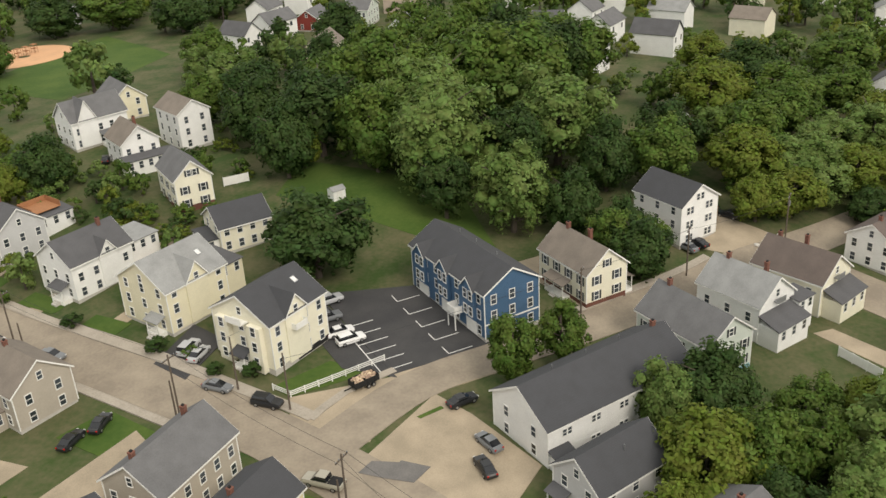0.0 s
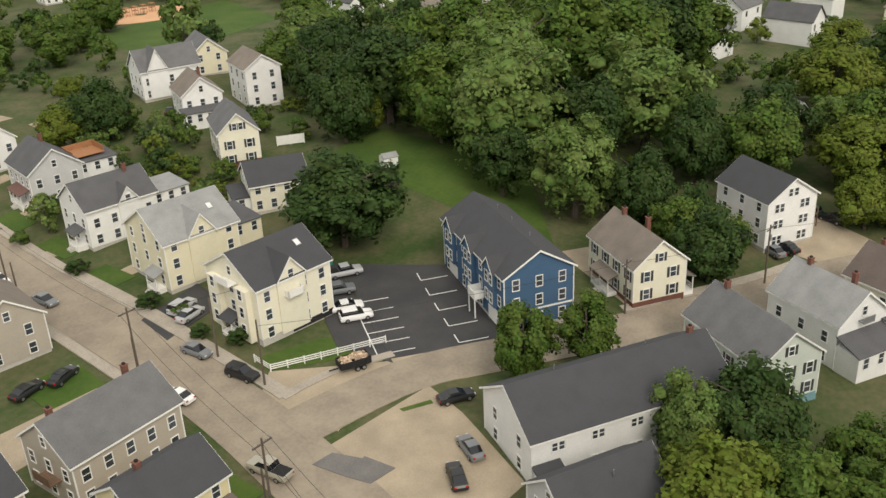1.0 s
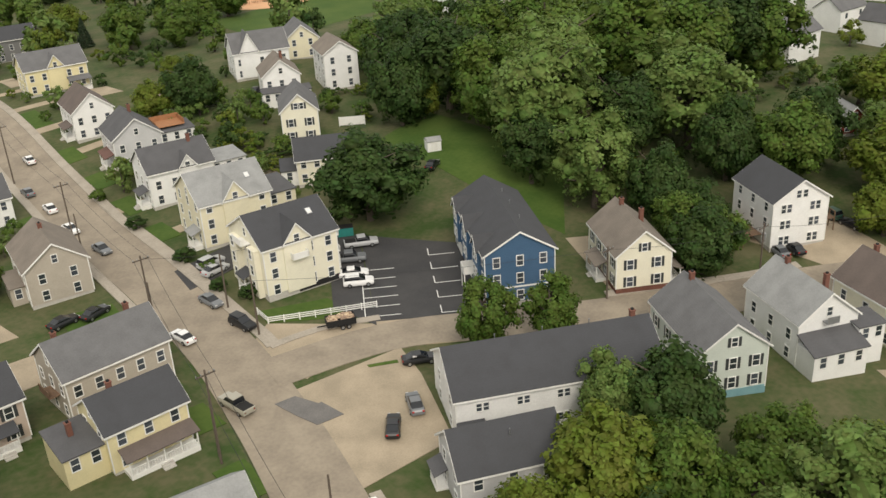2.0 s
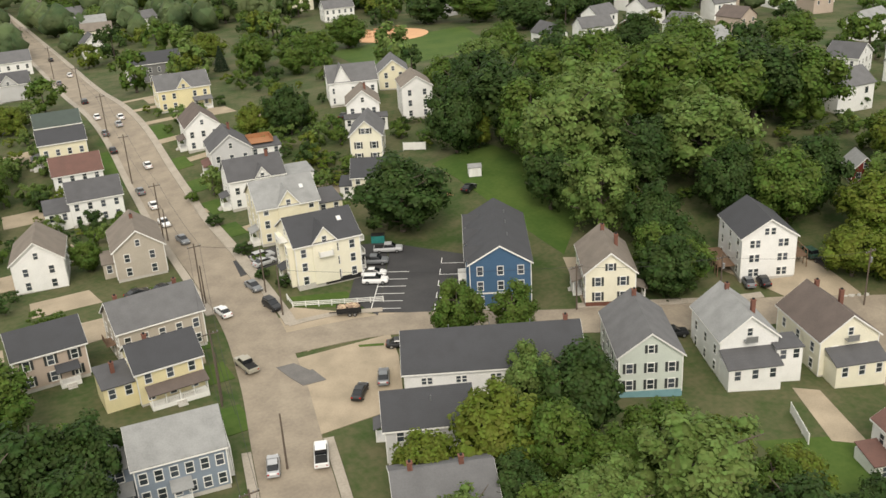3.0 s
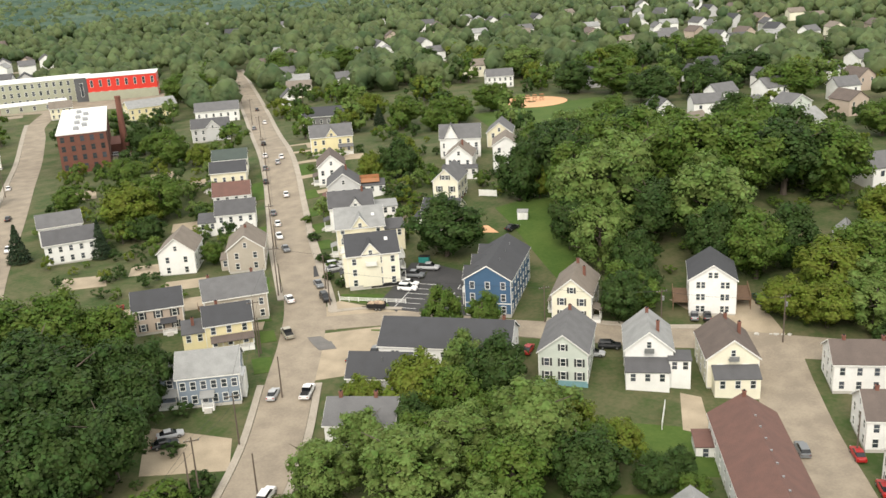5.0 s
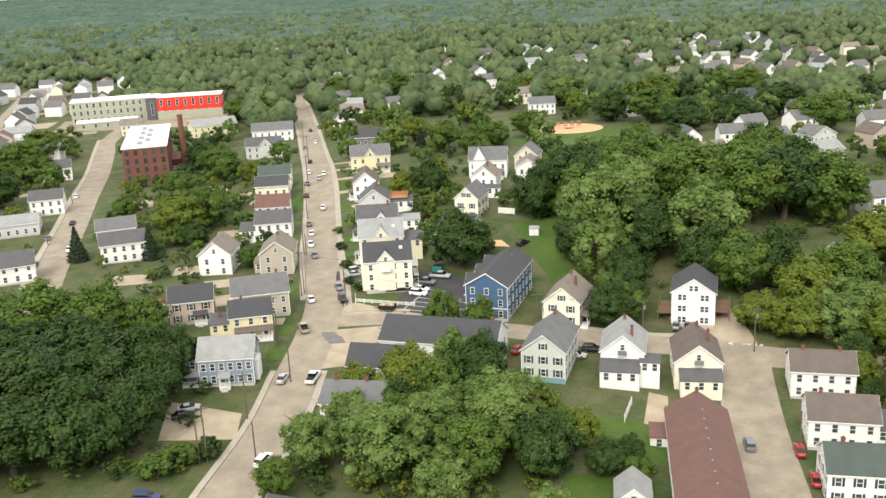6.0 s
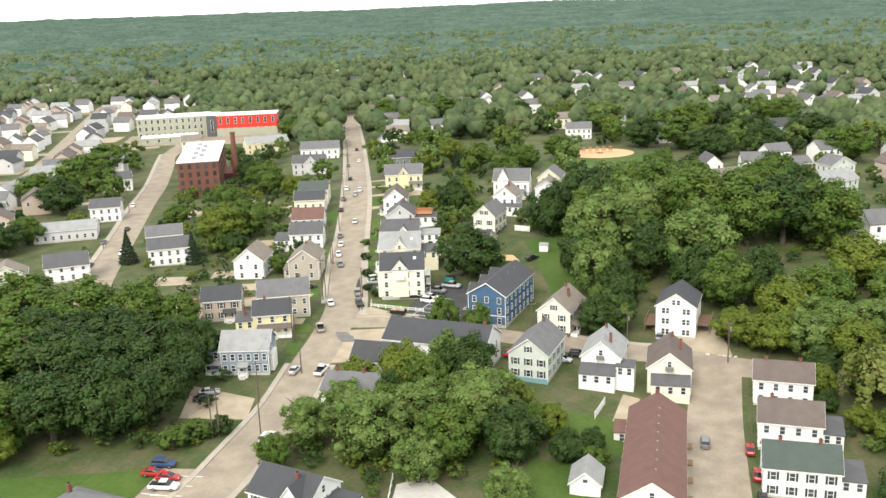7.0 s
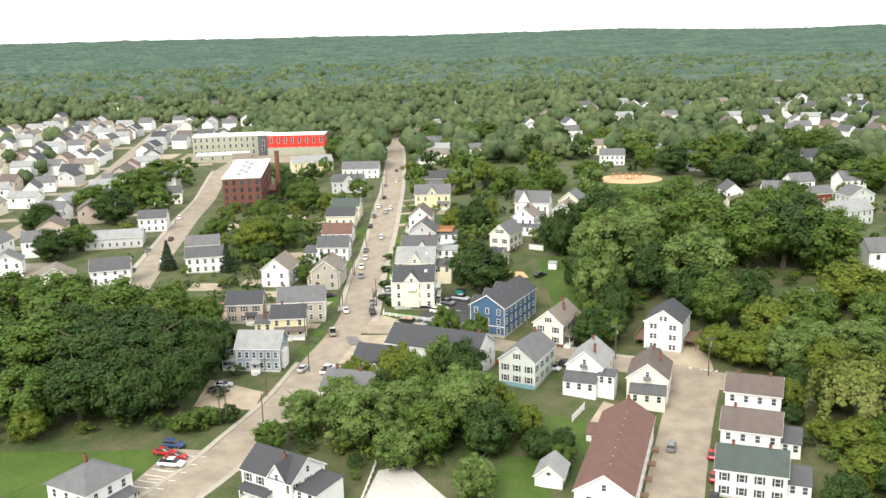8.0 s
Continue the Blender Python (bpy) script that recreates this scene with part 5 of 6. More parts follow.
shrub_rng = random.Random(41)
SHRUBS = {"leaf": [], "leaf_dark": [], "leaf_gold": []}
for cx, cy, rx, ry, n in ((96, 34, 36, 34, 90), (-62, -24, 36, 40, 80), (15, -58, 23, 27, 60), (112, -32, 22, 12, 34), (44, -66, 8, 16, 14), (84, 82, 20, 24, 40), (-28, -56, 8, 5, 12), (106, -84, 8, 20, 14), (60, -17, 8, 4, 6),
                          (46, 90, 10, 40, 30), (-40, 60, 20, 40, 30), (-20, 120, 14, 60, 30), (150, 30, 24, 60, 60), (44, 62, 8, 10, 12)):
    for k in range(n):
        a, q = shrub_rng.uniform(0, 6.28), math.sqrt(shrub_rng.uniform(0, 1))
        x, y = cx + rx * q * math.cos(a), cy + ry * q * math.sin(a)
        r = shrub_rng.uniform(1.0, 2.8)
        if any((x - p) ** 2 + (y - w) ** 2 < (rr + r * 0.6) ** 2 for p, w, rr in BUILT) or 20 < x < 80 and 8 < y < 62:
            continue
        if any((x - p.x) ** 2 + (y - p.y) ** 2 < (6.5 + r) ** 2 for line in (MAIN, CROSS, SOUTH) for p in smooth_line(line, 5)):
            continue
        SHRUBS[shrub_rng.choice(("leaf", "leaf_dark", "leaf_dark", "leaf_gold"))].append((x, y, r, r * shrub_rng.uniform(1.0, 1.6)))
for leaf, spots in SHRUBS.items():
    joined_trees("undergrowth", "shrubs and saplings under the trees", "shrubs", spots, leaf, 380)


# ---- the far town and woods ----
FAR_WINDOW = mesh_of("window", boxed((-0.6, 0.6, -0.06, 0.02, -0.1, 1.6), (-0.48, 0.48, -0.08, -0.05, 0, 1.5)), M["trim"])
FAR_WINDOW.materials.append(M["glass"])
for i, face in enumerate(FAR_WINDOW.polygons):
    face.material_index = 1 if i >= len(FAR_WINDOW.polygons) // 2 else 0


def far_house(label, w, d, he, hr, along, wall, roof, windows=True):
    top = tagged(new("house"), label, "house")
    part("wall", gable_walls(-w / 2, w / 2, -d / 2, d / 2, he, hr, along, -1.5), S[wall], top)
    part("roof", gable_roof(-w / 2, w / 2, -d / 2, d / 2, he, hr, along), RF[roof], top)
    for s in (3.7,):
        for k in (-0.28, 0.28):
            if windows:
                part("window", FAR_WINDOW, None, top, at=pose(k * w, -d / 2, s))
    return top


far_rng = random.Random(11)
KINDS = (("distant white house with a grey roof", 11, 9, 6.2, 9.4, "x", "white", "grey"), ("distant white gabled house with a grey roof", 9, 12, 6.2, 9.6, "y", "white", "mid"),
         ("distant cream house with a tan roof", 12, 9, 6.2, 9.2, "x", "pale_cream", "tan"), ("distant grey house with a charcoal roof", 10, 11, 6.2, 9.6, "y", "grey", "dark"),
         ("distant white house with a pale roof", 13, 9, 6.2, 9.0, "x", "white", "light"), ("distant tan house with a brown roof", 10, 10, 6, 9.2, "y", "tan_pink", "brown"))
SPOTS = [(200, 104), (214, 122), (192, 88), (170, 34), (206, 155), (222, 168), (196, 140), (232, 130), (150, 108), (160, 148), (262, 446), (298, 400), (350, 452), (222, 478), (116, 632), (138, 326)]
for line in TOWN:
    pts = smooth_line(line, 15)
    for i in range(1, len(pts) - 1):
        d = (pts[i + 1] - pts[i - 1]).normalized()
        for s in (-1, 1):
            o = pts[i] + Vector((d.y, -d.x)) * s * (13 + far_rng.uniform(0, 5))
            SPOTS.append((o.x, o.y))
for k in range(40):
    SPOTS.append((far_rng.uniform(-340, -110), far_rng.uniform(90, 640)))
for k in range(110):
    SPOTS.append((far_rng.uniform(170, 440), far_rng.uniform(150, 640)))
for k in range(26):
    SPOTS.append((far_rng.uniform(165, 330), far_rng.uniform(-60, 180)))
for k in range(26):
    SPOTS.append((far_rng.uniform(30, 150), far_rng.uniform(300, 560)))
for k in range(40):
    SPOTS.append((far_rng.uniform(-330, 520), far_rng.uniform(600, 1150)))
LINES = [p for line in [MAIN, CROSS, SOUTH, WEST] + TOWN for p in smooth_line(line, 6)]
kept = []
for x, y in SPOTS:
    room = 13.5 if x < -100 else 19
    if all((x - a) ** 2 + (y - b) ** 2 > room ** 2 for a, b in kept) and all((x - a) ** 2 + (y - b) ** 2 > (r + 8) ** 2 for a, b, r in BUILT) and not (-135 < x < -20 and 330 < y < 440) and not (95 < x < 170 and 150 < y < 245) \
            and all((x - p.x) ** 2 + (y - p.y) ** 2 > 10.5 ** 2 for p in LINES):
        kept.append((x, y))
FAR = {}
OUTER = {}
for k, (x, y) in enumerate(kept):
    if math.hypot(x - 16, y + 258) > 600:
        w, d, he, hr, along, wall, roof = KINDS[k % len(KINDS)][1:]
        m = pose(x, y, land(x, y) + 0.2, 0, 0, far_rng.choice((-12, 8, 14, 82, -4)))
        for bm, mat in ((gable_walls(-w / 2, w / 2, -d / 2, d / 2, he, hr, along, -1.5), S[wall]), (gable_roof(-w / 2, w / 2, -d / 2, d / 2, he, hr, along), RF[roof])):
            verts, faces = OUTER.setdefault(mat, ([], []))
            bm.verts.index_update()
            base = len(verts)
            verts.extend(tuple(m @ v.co) for v in bm.verts)
            faces.extend([base + v.index for v in f.verts] for f in bm.faces)
            bm.free()
        continue
    spec = KINDS[far_rng.choice((0, 1, 2, 3, 4, 5, 0, 4, 1))] + (y < 330,)
    s = far_rng.uniform(0.85, 1.15)
    m = pose(x, y, land(x, y) + 0.2, 0, 0, far_rng.choice((-12, 8, 14, 82, -4)))
    if spec not in FAR:
        FAR[spec] = far_house(*spec)
        FAR[spec].matrix_basis = m
        ob = FAR[spec]
    else:
        ob = copy_thing(FAR[spec], m)
    ob.scale = (s, far_rng.uniform(0.85, 1.15), far_rng.uniform(0.85, 1.12))
    tagged(ob, group="houses of the far town")
verts, faces, index = [], [], []
for k, (mat, (vs, fs)) in enumerate(OUTER.items()):
    faces.extend([i + len(verts) for i in f] for f in fs)
    index.extend([k] * len(fs))
    verts.extend(vs)
me = bare("outer_houses", verts, faces, list(OUTER)[0])
for mat in list(OUTER)[1:]:
    me.materials.append(mat)
me.polygons.foreach_set("material_index", index)
tagged(new("outer_houses", me), "scattered pale gabled houses among the far woods", "houses", kind="stuff")


# yard and street trees between the houses
yard_rng = random.Random(23)
YARD = {"leaf": [], "leaf_dark": [], "leaf_pale": [], "leaf_gold": []}
count = 0
while count < 420:
    x, y = (yard_rng.uniform(-170, 270), yard_rng.uniform(66, 430)) if count < 240 else (yard_rng.uniform(138, 340), yard_rng.uniform(-140, 260))
    count += 0.25
    if 94 < x < 168 and 155 < y < 246 or -135 < x < -18 and 335 < y < 440 or -80 < x < -36 and 190 < y < 268 or 60 < x < 83 and y < 68 or x < -95 and yard_rng.uniform(0, 1) < 0.3:
        continue
    if any((x - p.x) ** 2 + (y - p.y) ** 2 < 9.5 ** 2 for p in LINES):
        continue
    r = yard_rng.uniform(2.0, 3.8) if y < 175 and -130 < x < 60 else yard_rng.uniform(2, 4) if 145 < x < 230 and 0 < y < 150 else yard_rng.uniform(4, 7.5)
    if any((x - a) ** 2 + (y - b) ** 2 < (rr + r * 0.75) ** 2 for a, b, rr in BUILT) or any((x - a) ** 2 + (y + r + 2 - b) ** 2 < (6 + r) ** 2 for a, b in kept):
        continue
    YARD[yard_rng.choice(("leaf", "leaf", "leaf_dark", "leaf_pale", "leaf_gold"))].append((x, y, r, r * yard_rng.uniform(1.6, 2.2)))
    count += 0.75
count = 0
while count < 130:
    x, y = (yard_rng.uniform(-64, -10), yard_rng.uniform(62, 190)) if count < 85 else (yard_rng.uniform(18, 70), yard_rng.uniform(40, 190))
    count += 0.1
    r = yard_rng.uniform(1.3, 3.3)
    if any((x - p.x) ** 2 + (y - p.y) ** 2 < (7.5 + r) ** 2 for p in LINES) or any((x - a) ** 2 + (y - b) ** 2 < (rr * 0.85 + r) ** 2 for a, b, rr in BUILT) or 58 < x < 84 and y < 68:
        continue
    YARD[yard_rng.choice(("leaf", "leaf_dark", "leaf_gold", "leaf_pale"))].append((x, y, r, r * yard_rng.uniform(1.5, 2.3)))
    count += 0.9
for leaf, spots in YARD.items():
    joined_trees("yard_trees", "leafy yard and street trees of the town", "trees", spots, leaf, 850)


def far_woods():
    """Thousands of rounded, lumpy crowns, joined, thinning where the town stands."""
    rng = np.random.default_rng(17)
    near = np.array(kept)
    away = near - np.array([16, -258])
    front = near - 17 * away / np.linalg.norm(away, axis=1)[:, None]
    V, F, N, base, placed = [], [], [], 0, 0
    for k in range(40000):
        d = 330 + 1500 * rng.uniform() ** 1.2
        a = rng.uniform(-0.62, 0.62)
        x, y = 16 + d * math.sin(a), -258 + d * math.cos(a)
        if y < 150 and -190 < x < 330:
            continue
        if -160 < x < 260 and y < 300 or abs(x - 14) < 9 and y < 452 or -140 < x < -18 and 300 < y < 440:
            continue
        gap = np.min((near[:, 0] - x) ** 2 + (near[:, 1] - y + 6) ** 2)
        if gap < 11 ** 2 or np.min((front[:, 0] - x) ** 2 + (front[:, 1] - y) ** 2) < 11 ** 2 or x < -100 and y < 620 and rng.uniform() < 0.72 or x > 120 and y < 640 and rng.uniform() < 0.42:
            continue
        if x < -95 and any((x - p.x) ** 2 + (y - p.y) ** 2 < 64 for p in LINES):
            continue
        r = rng.uniform(3.6, 7.8)
        h = r * rng.uniform(1.4, 2.0) + 2
        mid = np.array([x, y, land(x, y) + h - r * 0.95])
        m, n = (6, 16) if d < 720 else (3, 5)
        q = unit(rng.normal(size=(m, 3)) + np.array([0, 0, 0.5]))
        v, f, nr = lumps(mid + q * r * 0.42, r * rng.uniform(0.5, 0.72, m), rng)
        V.append(v), F.append(f + base), N.append(unit(nr + unit(v - mid) * 0.7))
        base += len(v)
        q = unit(rng.normal(size=(n, 3)) + np.array([0, 0, 0.6]))
        v, f, nr = leaf_cards(mid + q * r * rng.uniform(0.8, 1.04, (n, 1)), q + np.array([0, 0, 0.4]), 0.16 * r, rng)
        V.append(v), F.append(f + base), N.append(nr)
        base += len(v)
        placed += 1
        if placed > 9000:
            break
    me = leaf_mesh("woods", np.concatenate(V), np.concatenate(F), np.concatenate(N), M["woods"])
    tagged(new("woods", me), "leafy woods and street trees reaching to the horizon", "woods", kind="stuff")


far_woods()


def hazed_canopy():
    """The treetops beyond, one sheet of rounded crowns to the horizon, with low hills."""
    rows = [1080 + 9 * k + 0.165 * k * k for k in range(130)]
    cols = 640
    verts, faces = [], []
    for j, d in enumerate(rows):
        for i in range(cols):
            a = -0.72 + 1.44 * i / (cols - 1)
            x, y = 16 + d * math.sin(a), -258 + d * math.cos(a)
            near = noise.voronoi((x / 15, y / 15, 0.5))[0][0]
            z = 13 + 4 * noise.noise((x / 70, y / 70, 1)) - 9 * near * near - max(0, 12 - j) * 1.1
            far = max(0, (d - 2400) / 2500)
            z += far * (3 - 28 * a + 8 * noise.noise((x / 700, 0.3, 2)) + 9 * math.exp(-((a - 0.22) / 0.05) ** 2) + 9 * math.exp(-((a - 0.47) / 0.05) ** 2))
            verts.append((x, y, z))
    for j in range(len(rows) - 1):
        for i in range(cols - 1):
            faces.append((j * cols + i, j * cols + i + 1, (j + 1) * cols + i + 1, (j + 1) * cols + i))
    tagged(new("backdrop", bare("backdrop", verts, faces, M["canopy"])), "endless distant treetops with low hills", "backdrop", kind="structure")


hazed_canopy()


# ---- vehicles ----
def loft(bm, sections):
    """Rings of points joined in order, with closed ends."""
    rings = [[bm.verts.new(p) for p in s] for s in sections]
    n = len(rings[0])
    for a, b in zip(rings, rings[1:]):
        for i in range(n):
            bm.faces.new((a[i], a[(i + 1) % n], b[(i + 1) % n], b[i]))
    bm.faces.new(rings[0][::-1]), bm.faces.new(rings[-1])


def ring(x, hw, z0, z1, tuck=0.86):
    """One cross-section of a body at x: half-width hw, from z0 up to z1, drawn in at the top."""
    zm = z0 + (z1 - z0) * 0.6
    return [(x, -hw * 0.93, z0), (x, hw * 0.93, z0), (x, hw, z0 + (z1 - z0) * 0.3), (x, hw * 0.985, zm), (x, hw * tuck, z1), (x, -hw * tuck, z1), (x, -hw * 0.985, zm), (x, -hw, z0 + (z1 - z0) * 0.3)]


def wheel_meshes():
    bm = bmesh.new()
    tube(bm, (0, -0.11, 0), (0, 0.11, 0), 0.34, 0.34, 16)
    t = mesh_of("wheel", bm, M["tyre"])
    bm = bmesh.new()
    tube(bm, (0, -0.125, 0), (0, 0.125, 0), 0.21, 0.21, 12)
    return t, mesh_of("rim", bm, M["rim"])


TYRE, RIM = wheel_meshes()
CARS = {}


def car_proto(kind, name, colour):
    paint = material(name + "_car_paint", colour, [c * 0.93 for c in colour], 0.28, 1.0, 6.0, spec=0.5)
    c = tagged(new("car"), f"{name} {kind} car parked on pale asphalt", "car")
    L, W = {"sedan": (2.35, 0.9), "suv": (2.35, 0.95), "pickup": (2.8, 1.0)}[kind]
    bm = bmesh.new()
    if kind == "sedan":
        loft(bm, [ring(-L, W * 0.8, 0.35, 0.75), ring(-L + 0.15, W * 0.95, 0.25, 0.95), ring(-1.2, W, 0.22, 0.98), ring(1.1, W, 0.22, 0.95), ring(L - 0.2, W * 0.93, 0.25, 0.8), ring(L, W * 0.75, 0.35, 0.65)])
        cab = [ring(-1.75, W * 0.78, 0.93, 0.98, 0.95), ring(-0.95, W * 0.84, 0.93, 1.42, 0.82), ring(0.15, W * 0.84, 0.93, 1.44, 0.82), ring(1.15, W * 0.82, 0.92, 0.97, 0.95)]
        top = [ring(-1.0, W * 0.72, 1.40, 1.455, 0.9), ring(0.2, W * 0.72, 1.42, 1.475, 0.9)]
    elif kind == "suv":
        loft(bm, [ring(-L, W * 0.88, 0.35, 1.0), ring(-L + 0.1, W * 0.97, 0.28, 1.1), ring(-1.2, W, 0.25, 1.1), ring(1.0, W, 0.25, 1.08), ring(L - 0.2, W * 0.94, 0.3, 0.95), ring(L, W * 0.8, 0.4, 0.8)])
        cab = [ring(-2.2, W * 0.84, 1.05, 1.12, 0.95), ring(-1.95, W * 0.86, 1.05, 1.68, 0.84), ring(0.2, W * 0.86, 1.05, 1.7, 0.84), ring(1.05, W * 0.84, 1.04, 1.1, 0.95)]
        top = [ring(-1.95, W * 0.75, 1.66, 1.73, 0.92), ring(0.15, W * 0.75, 1.68, 1.76, 0.92)]
    else:
        loft(bm, [ring(-L, W * 0.95, 0.45, 1.05), ring(-L + 0.08, W, 0.38, 1.1), ring(-0.7, W, 0.35, 1.1), ring(1.4, W, 0.35, 1.12), ring(L - 0.15, W * 0.95, 0.4, 1.02), ring(L, W * 0.85, 0.5, 0.9)])
        cab = [ring(-0.8, W * 0.84, 1.05, 1.12, 0.95), ring(-0.65, W * 0.86, 1.05, 1.78, 0.84), ring(0.75, W * 0.86, 1.05, 1.8, 0.84), ring(1.5, W * 0.84, 1.05, 1.12, 0.95)]
        top = [ring(-0.65, W * 0.75, 1.76, 1.83, 0.92), ring(0.75, W * 0.75, 1.78, 1.85, 0.92)]
    part("body", bm, paint, c)
    bm = bmesh.new()
    loft(bm, cab)
    part("cabin_glass", bm, M["car_glass"], c, "dark tinted car windows")
    bm = bmesh.new()
    loft(bm, top)
    part("roof", bm, paint, c)
    if kind == "pickup":
        part("bed", boxed((-2.65, -0.85, -0.82, 0.82, 1.1, 1.125)), M["tyre"], c, "dark open pickup bed")
    for sy in (-1, 1):
        part("headlight", boxed((L - 0.16, L - 0.02, sy * W * 0.62 - 0.16, sy * W * 0.62 + 0.16, 0.6, 0.74)), M["lamp_clear"], c)
        part("tail_light", boxed((-L + 0.0, -L + 0.1, sy * W * 0.68 - 0.13, sy * W * 0.68 + 0.13, 0.68, 0.88)), M["lamp_red"], c)
        for x in (-L * 0.6, L * 0.62):
            w = part("wheel", TYRE, None, c, at=pose(x, sy * (W - 0.1), 0.34))
            part("rim", RIM, None, w)
    return c


PAINT = {"black": (0.015, 0.016, 0.018), "silver": (0.42, 0.43, 0.44), "white": (0.78, 0.78, 0.77), "red": (0.35, 0.02, 0.02), "grey": (0.16, 0.17, 0.18), "green": (0.03, 0.07, 0.05), "blue": (0.03, 0.06, 0.14), "beige": (0.35, 0.33, 0.27)}


def car(kind, name, x, y, turn, lift=0.12):
    m = pose(x, y, land(x, y) + lift, 0, 0, turn)
    if (kind, name) not in CARS:
        CARS[kind, name] = car_proto(kind, name, PAINT[name])
        CARS[kind, name].matrix_basis = m
        return CARS[kind, name]
    return copy_thing(CARS[kind, name], m)


for kind, name, x, y, turn in (
        ("suv", "black", 6.8, 20.2, -82), ("sedan", "grey", 6.6, 29.1, -84), ("pickup", "beige", -4.1, 2.9, 97), ("sedan", "white", -1.3, 22.7, 96), ("sedan", "silver", -10.0, -23.8, 70), ("pickup", "white", -3.7, -25.0, 68),
        ("sedan", "black", 7.3, -14.0, 50), ("sedan", "grey", 12.1, -12.2, 62), ("sedan", "black", 19.0, -4.7, -30), ("sedan", "black", -12.0, 38.9, 12), ("sedan", "black", -7.5, 38.1, 20),
        ("sedan", "silver", 11.8, 37.1, 10), ("suv", "silver", 12.4, 39.6, 10), ("suv", "white", 26.3, 18.8, -34), ("sedan", "white", 27.4, 21.6, -34), ("pickup", "grey", 29.5, 25.8, -34), ("pickup", "silver", 34.0, 28.5, -30),
        ("suv", "blue", -34.0, -63.3, -14), ("sedan", "red", -35.4, -66.3, -14), ("sedan", "red", -32.4, -68.5, -14), ("pickup", "white", -32.7, -71.7, -14), ("suv", "white", -14.5, -56.3, 62), ("sedan", "silver", -28.8, -32.3, 5),
        ("sedan", "black", -29.7, -35.2, 5), ("sedan", "grey", 2.1, 58.4, -86), ("sedan", "white", 2.7, 84.0, 87), ("sedan", "white", 1.7, 71.1, -88), ("sedan", "white", 8.4, 110.4, 86), ("sedan", "grey", 2.6, 95.5, 88),
        ("sedan", "black", 3.6, 126.2, 86), ("sedan", "silver", 9.8, 145.5, 86), ("sedan", "white", 11.9, 152.4, 86), ("sedan", "grey", 4.9, 140.4, 86), ("sedan", "white", 6.6, 159.0, 86), ("suv", "black", 8.7, 189.3, 88),
        ("sedan", "white", 14.6, 249.3, 88), ("sedan", "grey", 8.8, 237.4, 88), ("sedan", "black", 14.6, 290.7, 88), ("sedan", "black", 61.4, 106.7, 40), ("sedan", "grey", 80.1, -19.9, 62), ("sedan", "black", 82.4, -21.2, 64),
        ("suv", "green", 95.6, -19.6, 74), ("sedan", "black", 95.0, -23.9, 76), ("suv", "black", 57.9, -25.3, -24), ("sedan", "silver", 53.6, -26.9, -30), ("sedan", "red", 41.8, -21.3, 55), ("sedan", "red", 78.4, -35.7, 60), ("suv", "grey", 72.7, -68.5, 70),
        ("sedan", "red", 80.2, -72.8, 68), ("sedan", "red", 77.4, -82.6, 66), ("sedan", "black", 74.9, -90.2, 68), ("sedan", "white", 32.0, 57.8, 10), ("sedan", "silver", 35.6, 59.9, 10),
        ("sedan", "black", -81.1, 82.3, 92), ("sedan", "white", -73.4, 96.2, -88), ("sedan", "grey", -82.9, 112.2, 92), ("sedan", "black", -78.1, 130.2, 92), ("sedan", "white", -84.9, 178.3, 94), ("suv", "silver", -49.2, 229.3, 10), ("sedan", "white", -48.3, 235.0, 10),
        ("sedan", "red", -41.9, 25.0, 80), ("sedan", "white", -44.6, 21.4, 60), ("sedan", "red", -40.0, 31.9, 80), ("sedan", "white", -61.2, 266.3, 20), ("sedan", "black", 60.8, 41.7, 30), ("sedan", "black", 91.6, 112.3, 20)):
    car(kind, name, x, y, turn)

# the dump trailer full of rubble at the kerb
t = tagged(new("trailer"), "black tandem-axle dump trailer heaped with rubble at the kerb", "trailer")
t.matrix_basis = pose(17.0, 10.4, land(17.0, 10.4) + 0.13, 0, 0, -24)
part("bed", boxed((-2.1, 2.1, -1.0, 1.0, 0.6, 0.7), (-2.1, 2.1, -1.0, -0.92, 0.7, 1.55), (-2.1, 2.1, 0.92, 1.0, 0.7, 1.55), (-2.1, -2.02, -0.92, 0.92, 0.7, 1.55), (2.02, 2.1, -0.92, 0.92, 0.7, 1.55),
                  *[(-2.0 + 0.65 * i, -1.92 + 0.65 * i, -1.06, -1.0, 0.6, 1.55) for i in range(7)]), M["tyre"], t)
part("drawbar", boxed((-3.4, -2.1, -0.08, 0.08, 0.5, 0.62)), M["tyre"], t)
for sy in (-1, 1):
    for x in (0.1, 0.95):
        w = part("wheel", TYRE, None, t, at=pose(x, sy * 1.08, 0.34))
        part("rim", RIM, None, w)
rub = random.Random(3)
bm = bmesh.new()
for k in range(90):
    x, y, s = rub.uniform(-1.9, 1.9), rub.uniform(-0.8, 0.8), rub.uniform(0.1, 0.24)
    z = 1.25 + 0.45 * (1 - (x / 2) ** 2) * (1 - y * y) + rub.uniform(-0.1, 0.15)
    q = Matrix.Translation((x, y, z)) @ Euler((rub.uniform(0, 3), rub.uniform(0, 3), 0)).to_matrix().to_4x4() @ Matrix.Diagonal((s * 1.5, s, s * 0.7, 1))
    bmesh.ops.create_cube(bm, size=1.6, matrix=q)
M["rubble"] = material("rubble", (0.55, 0.42, 0.3), (0.3, 0.22, 0.16), 0.9, 2.0, 8.0, island=0.4)
tagged(part("rubble_heap", bm, M["rubble"], at=t.matrix_basis.copy()), "heap of broken timber and plaster in the trailer", "rubble", kind="stuff")


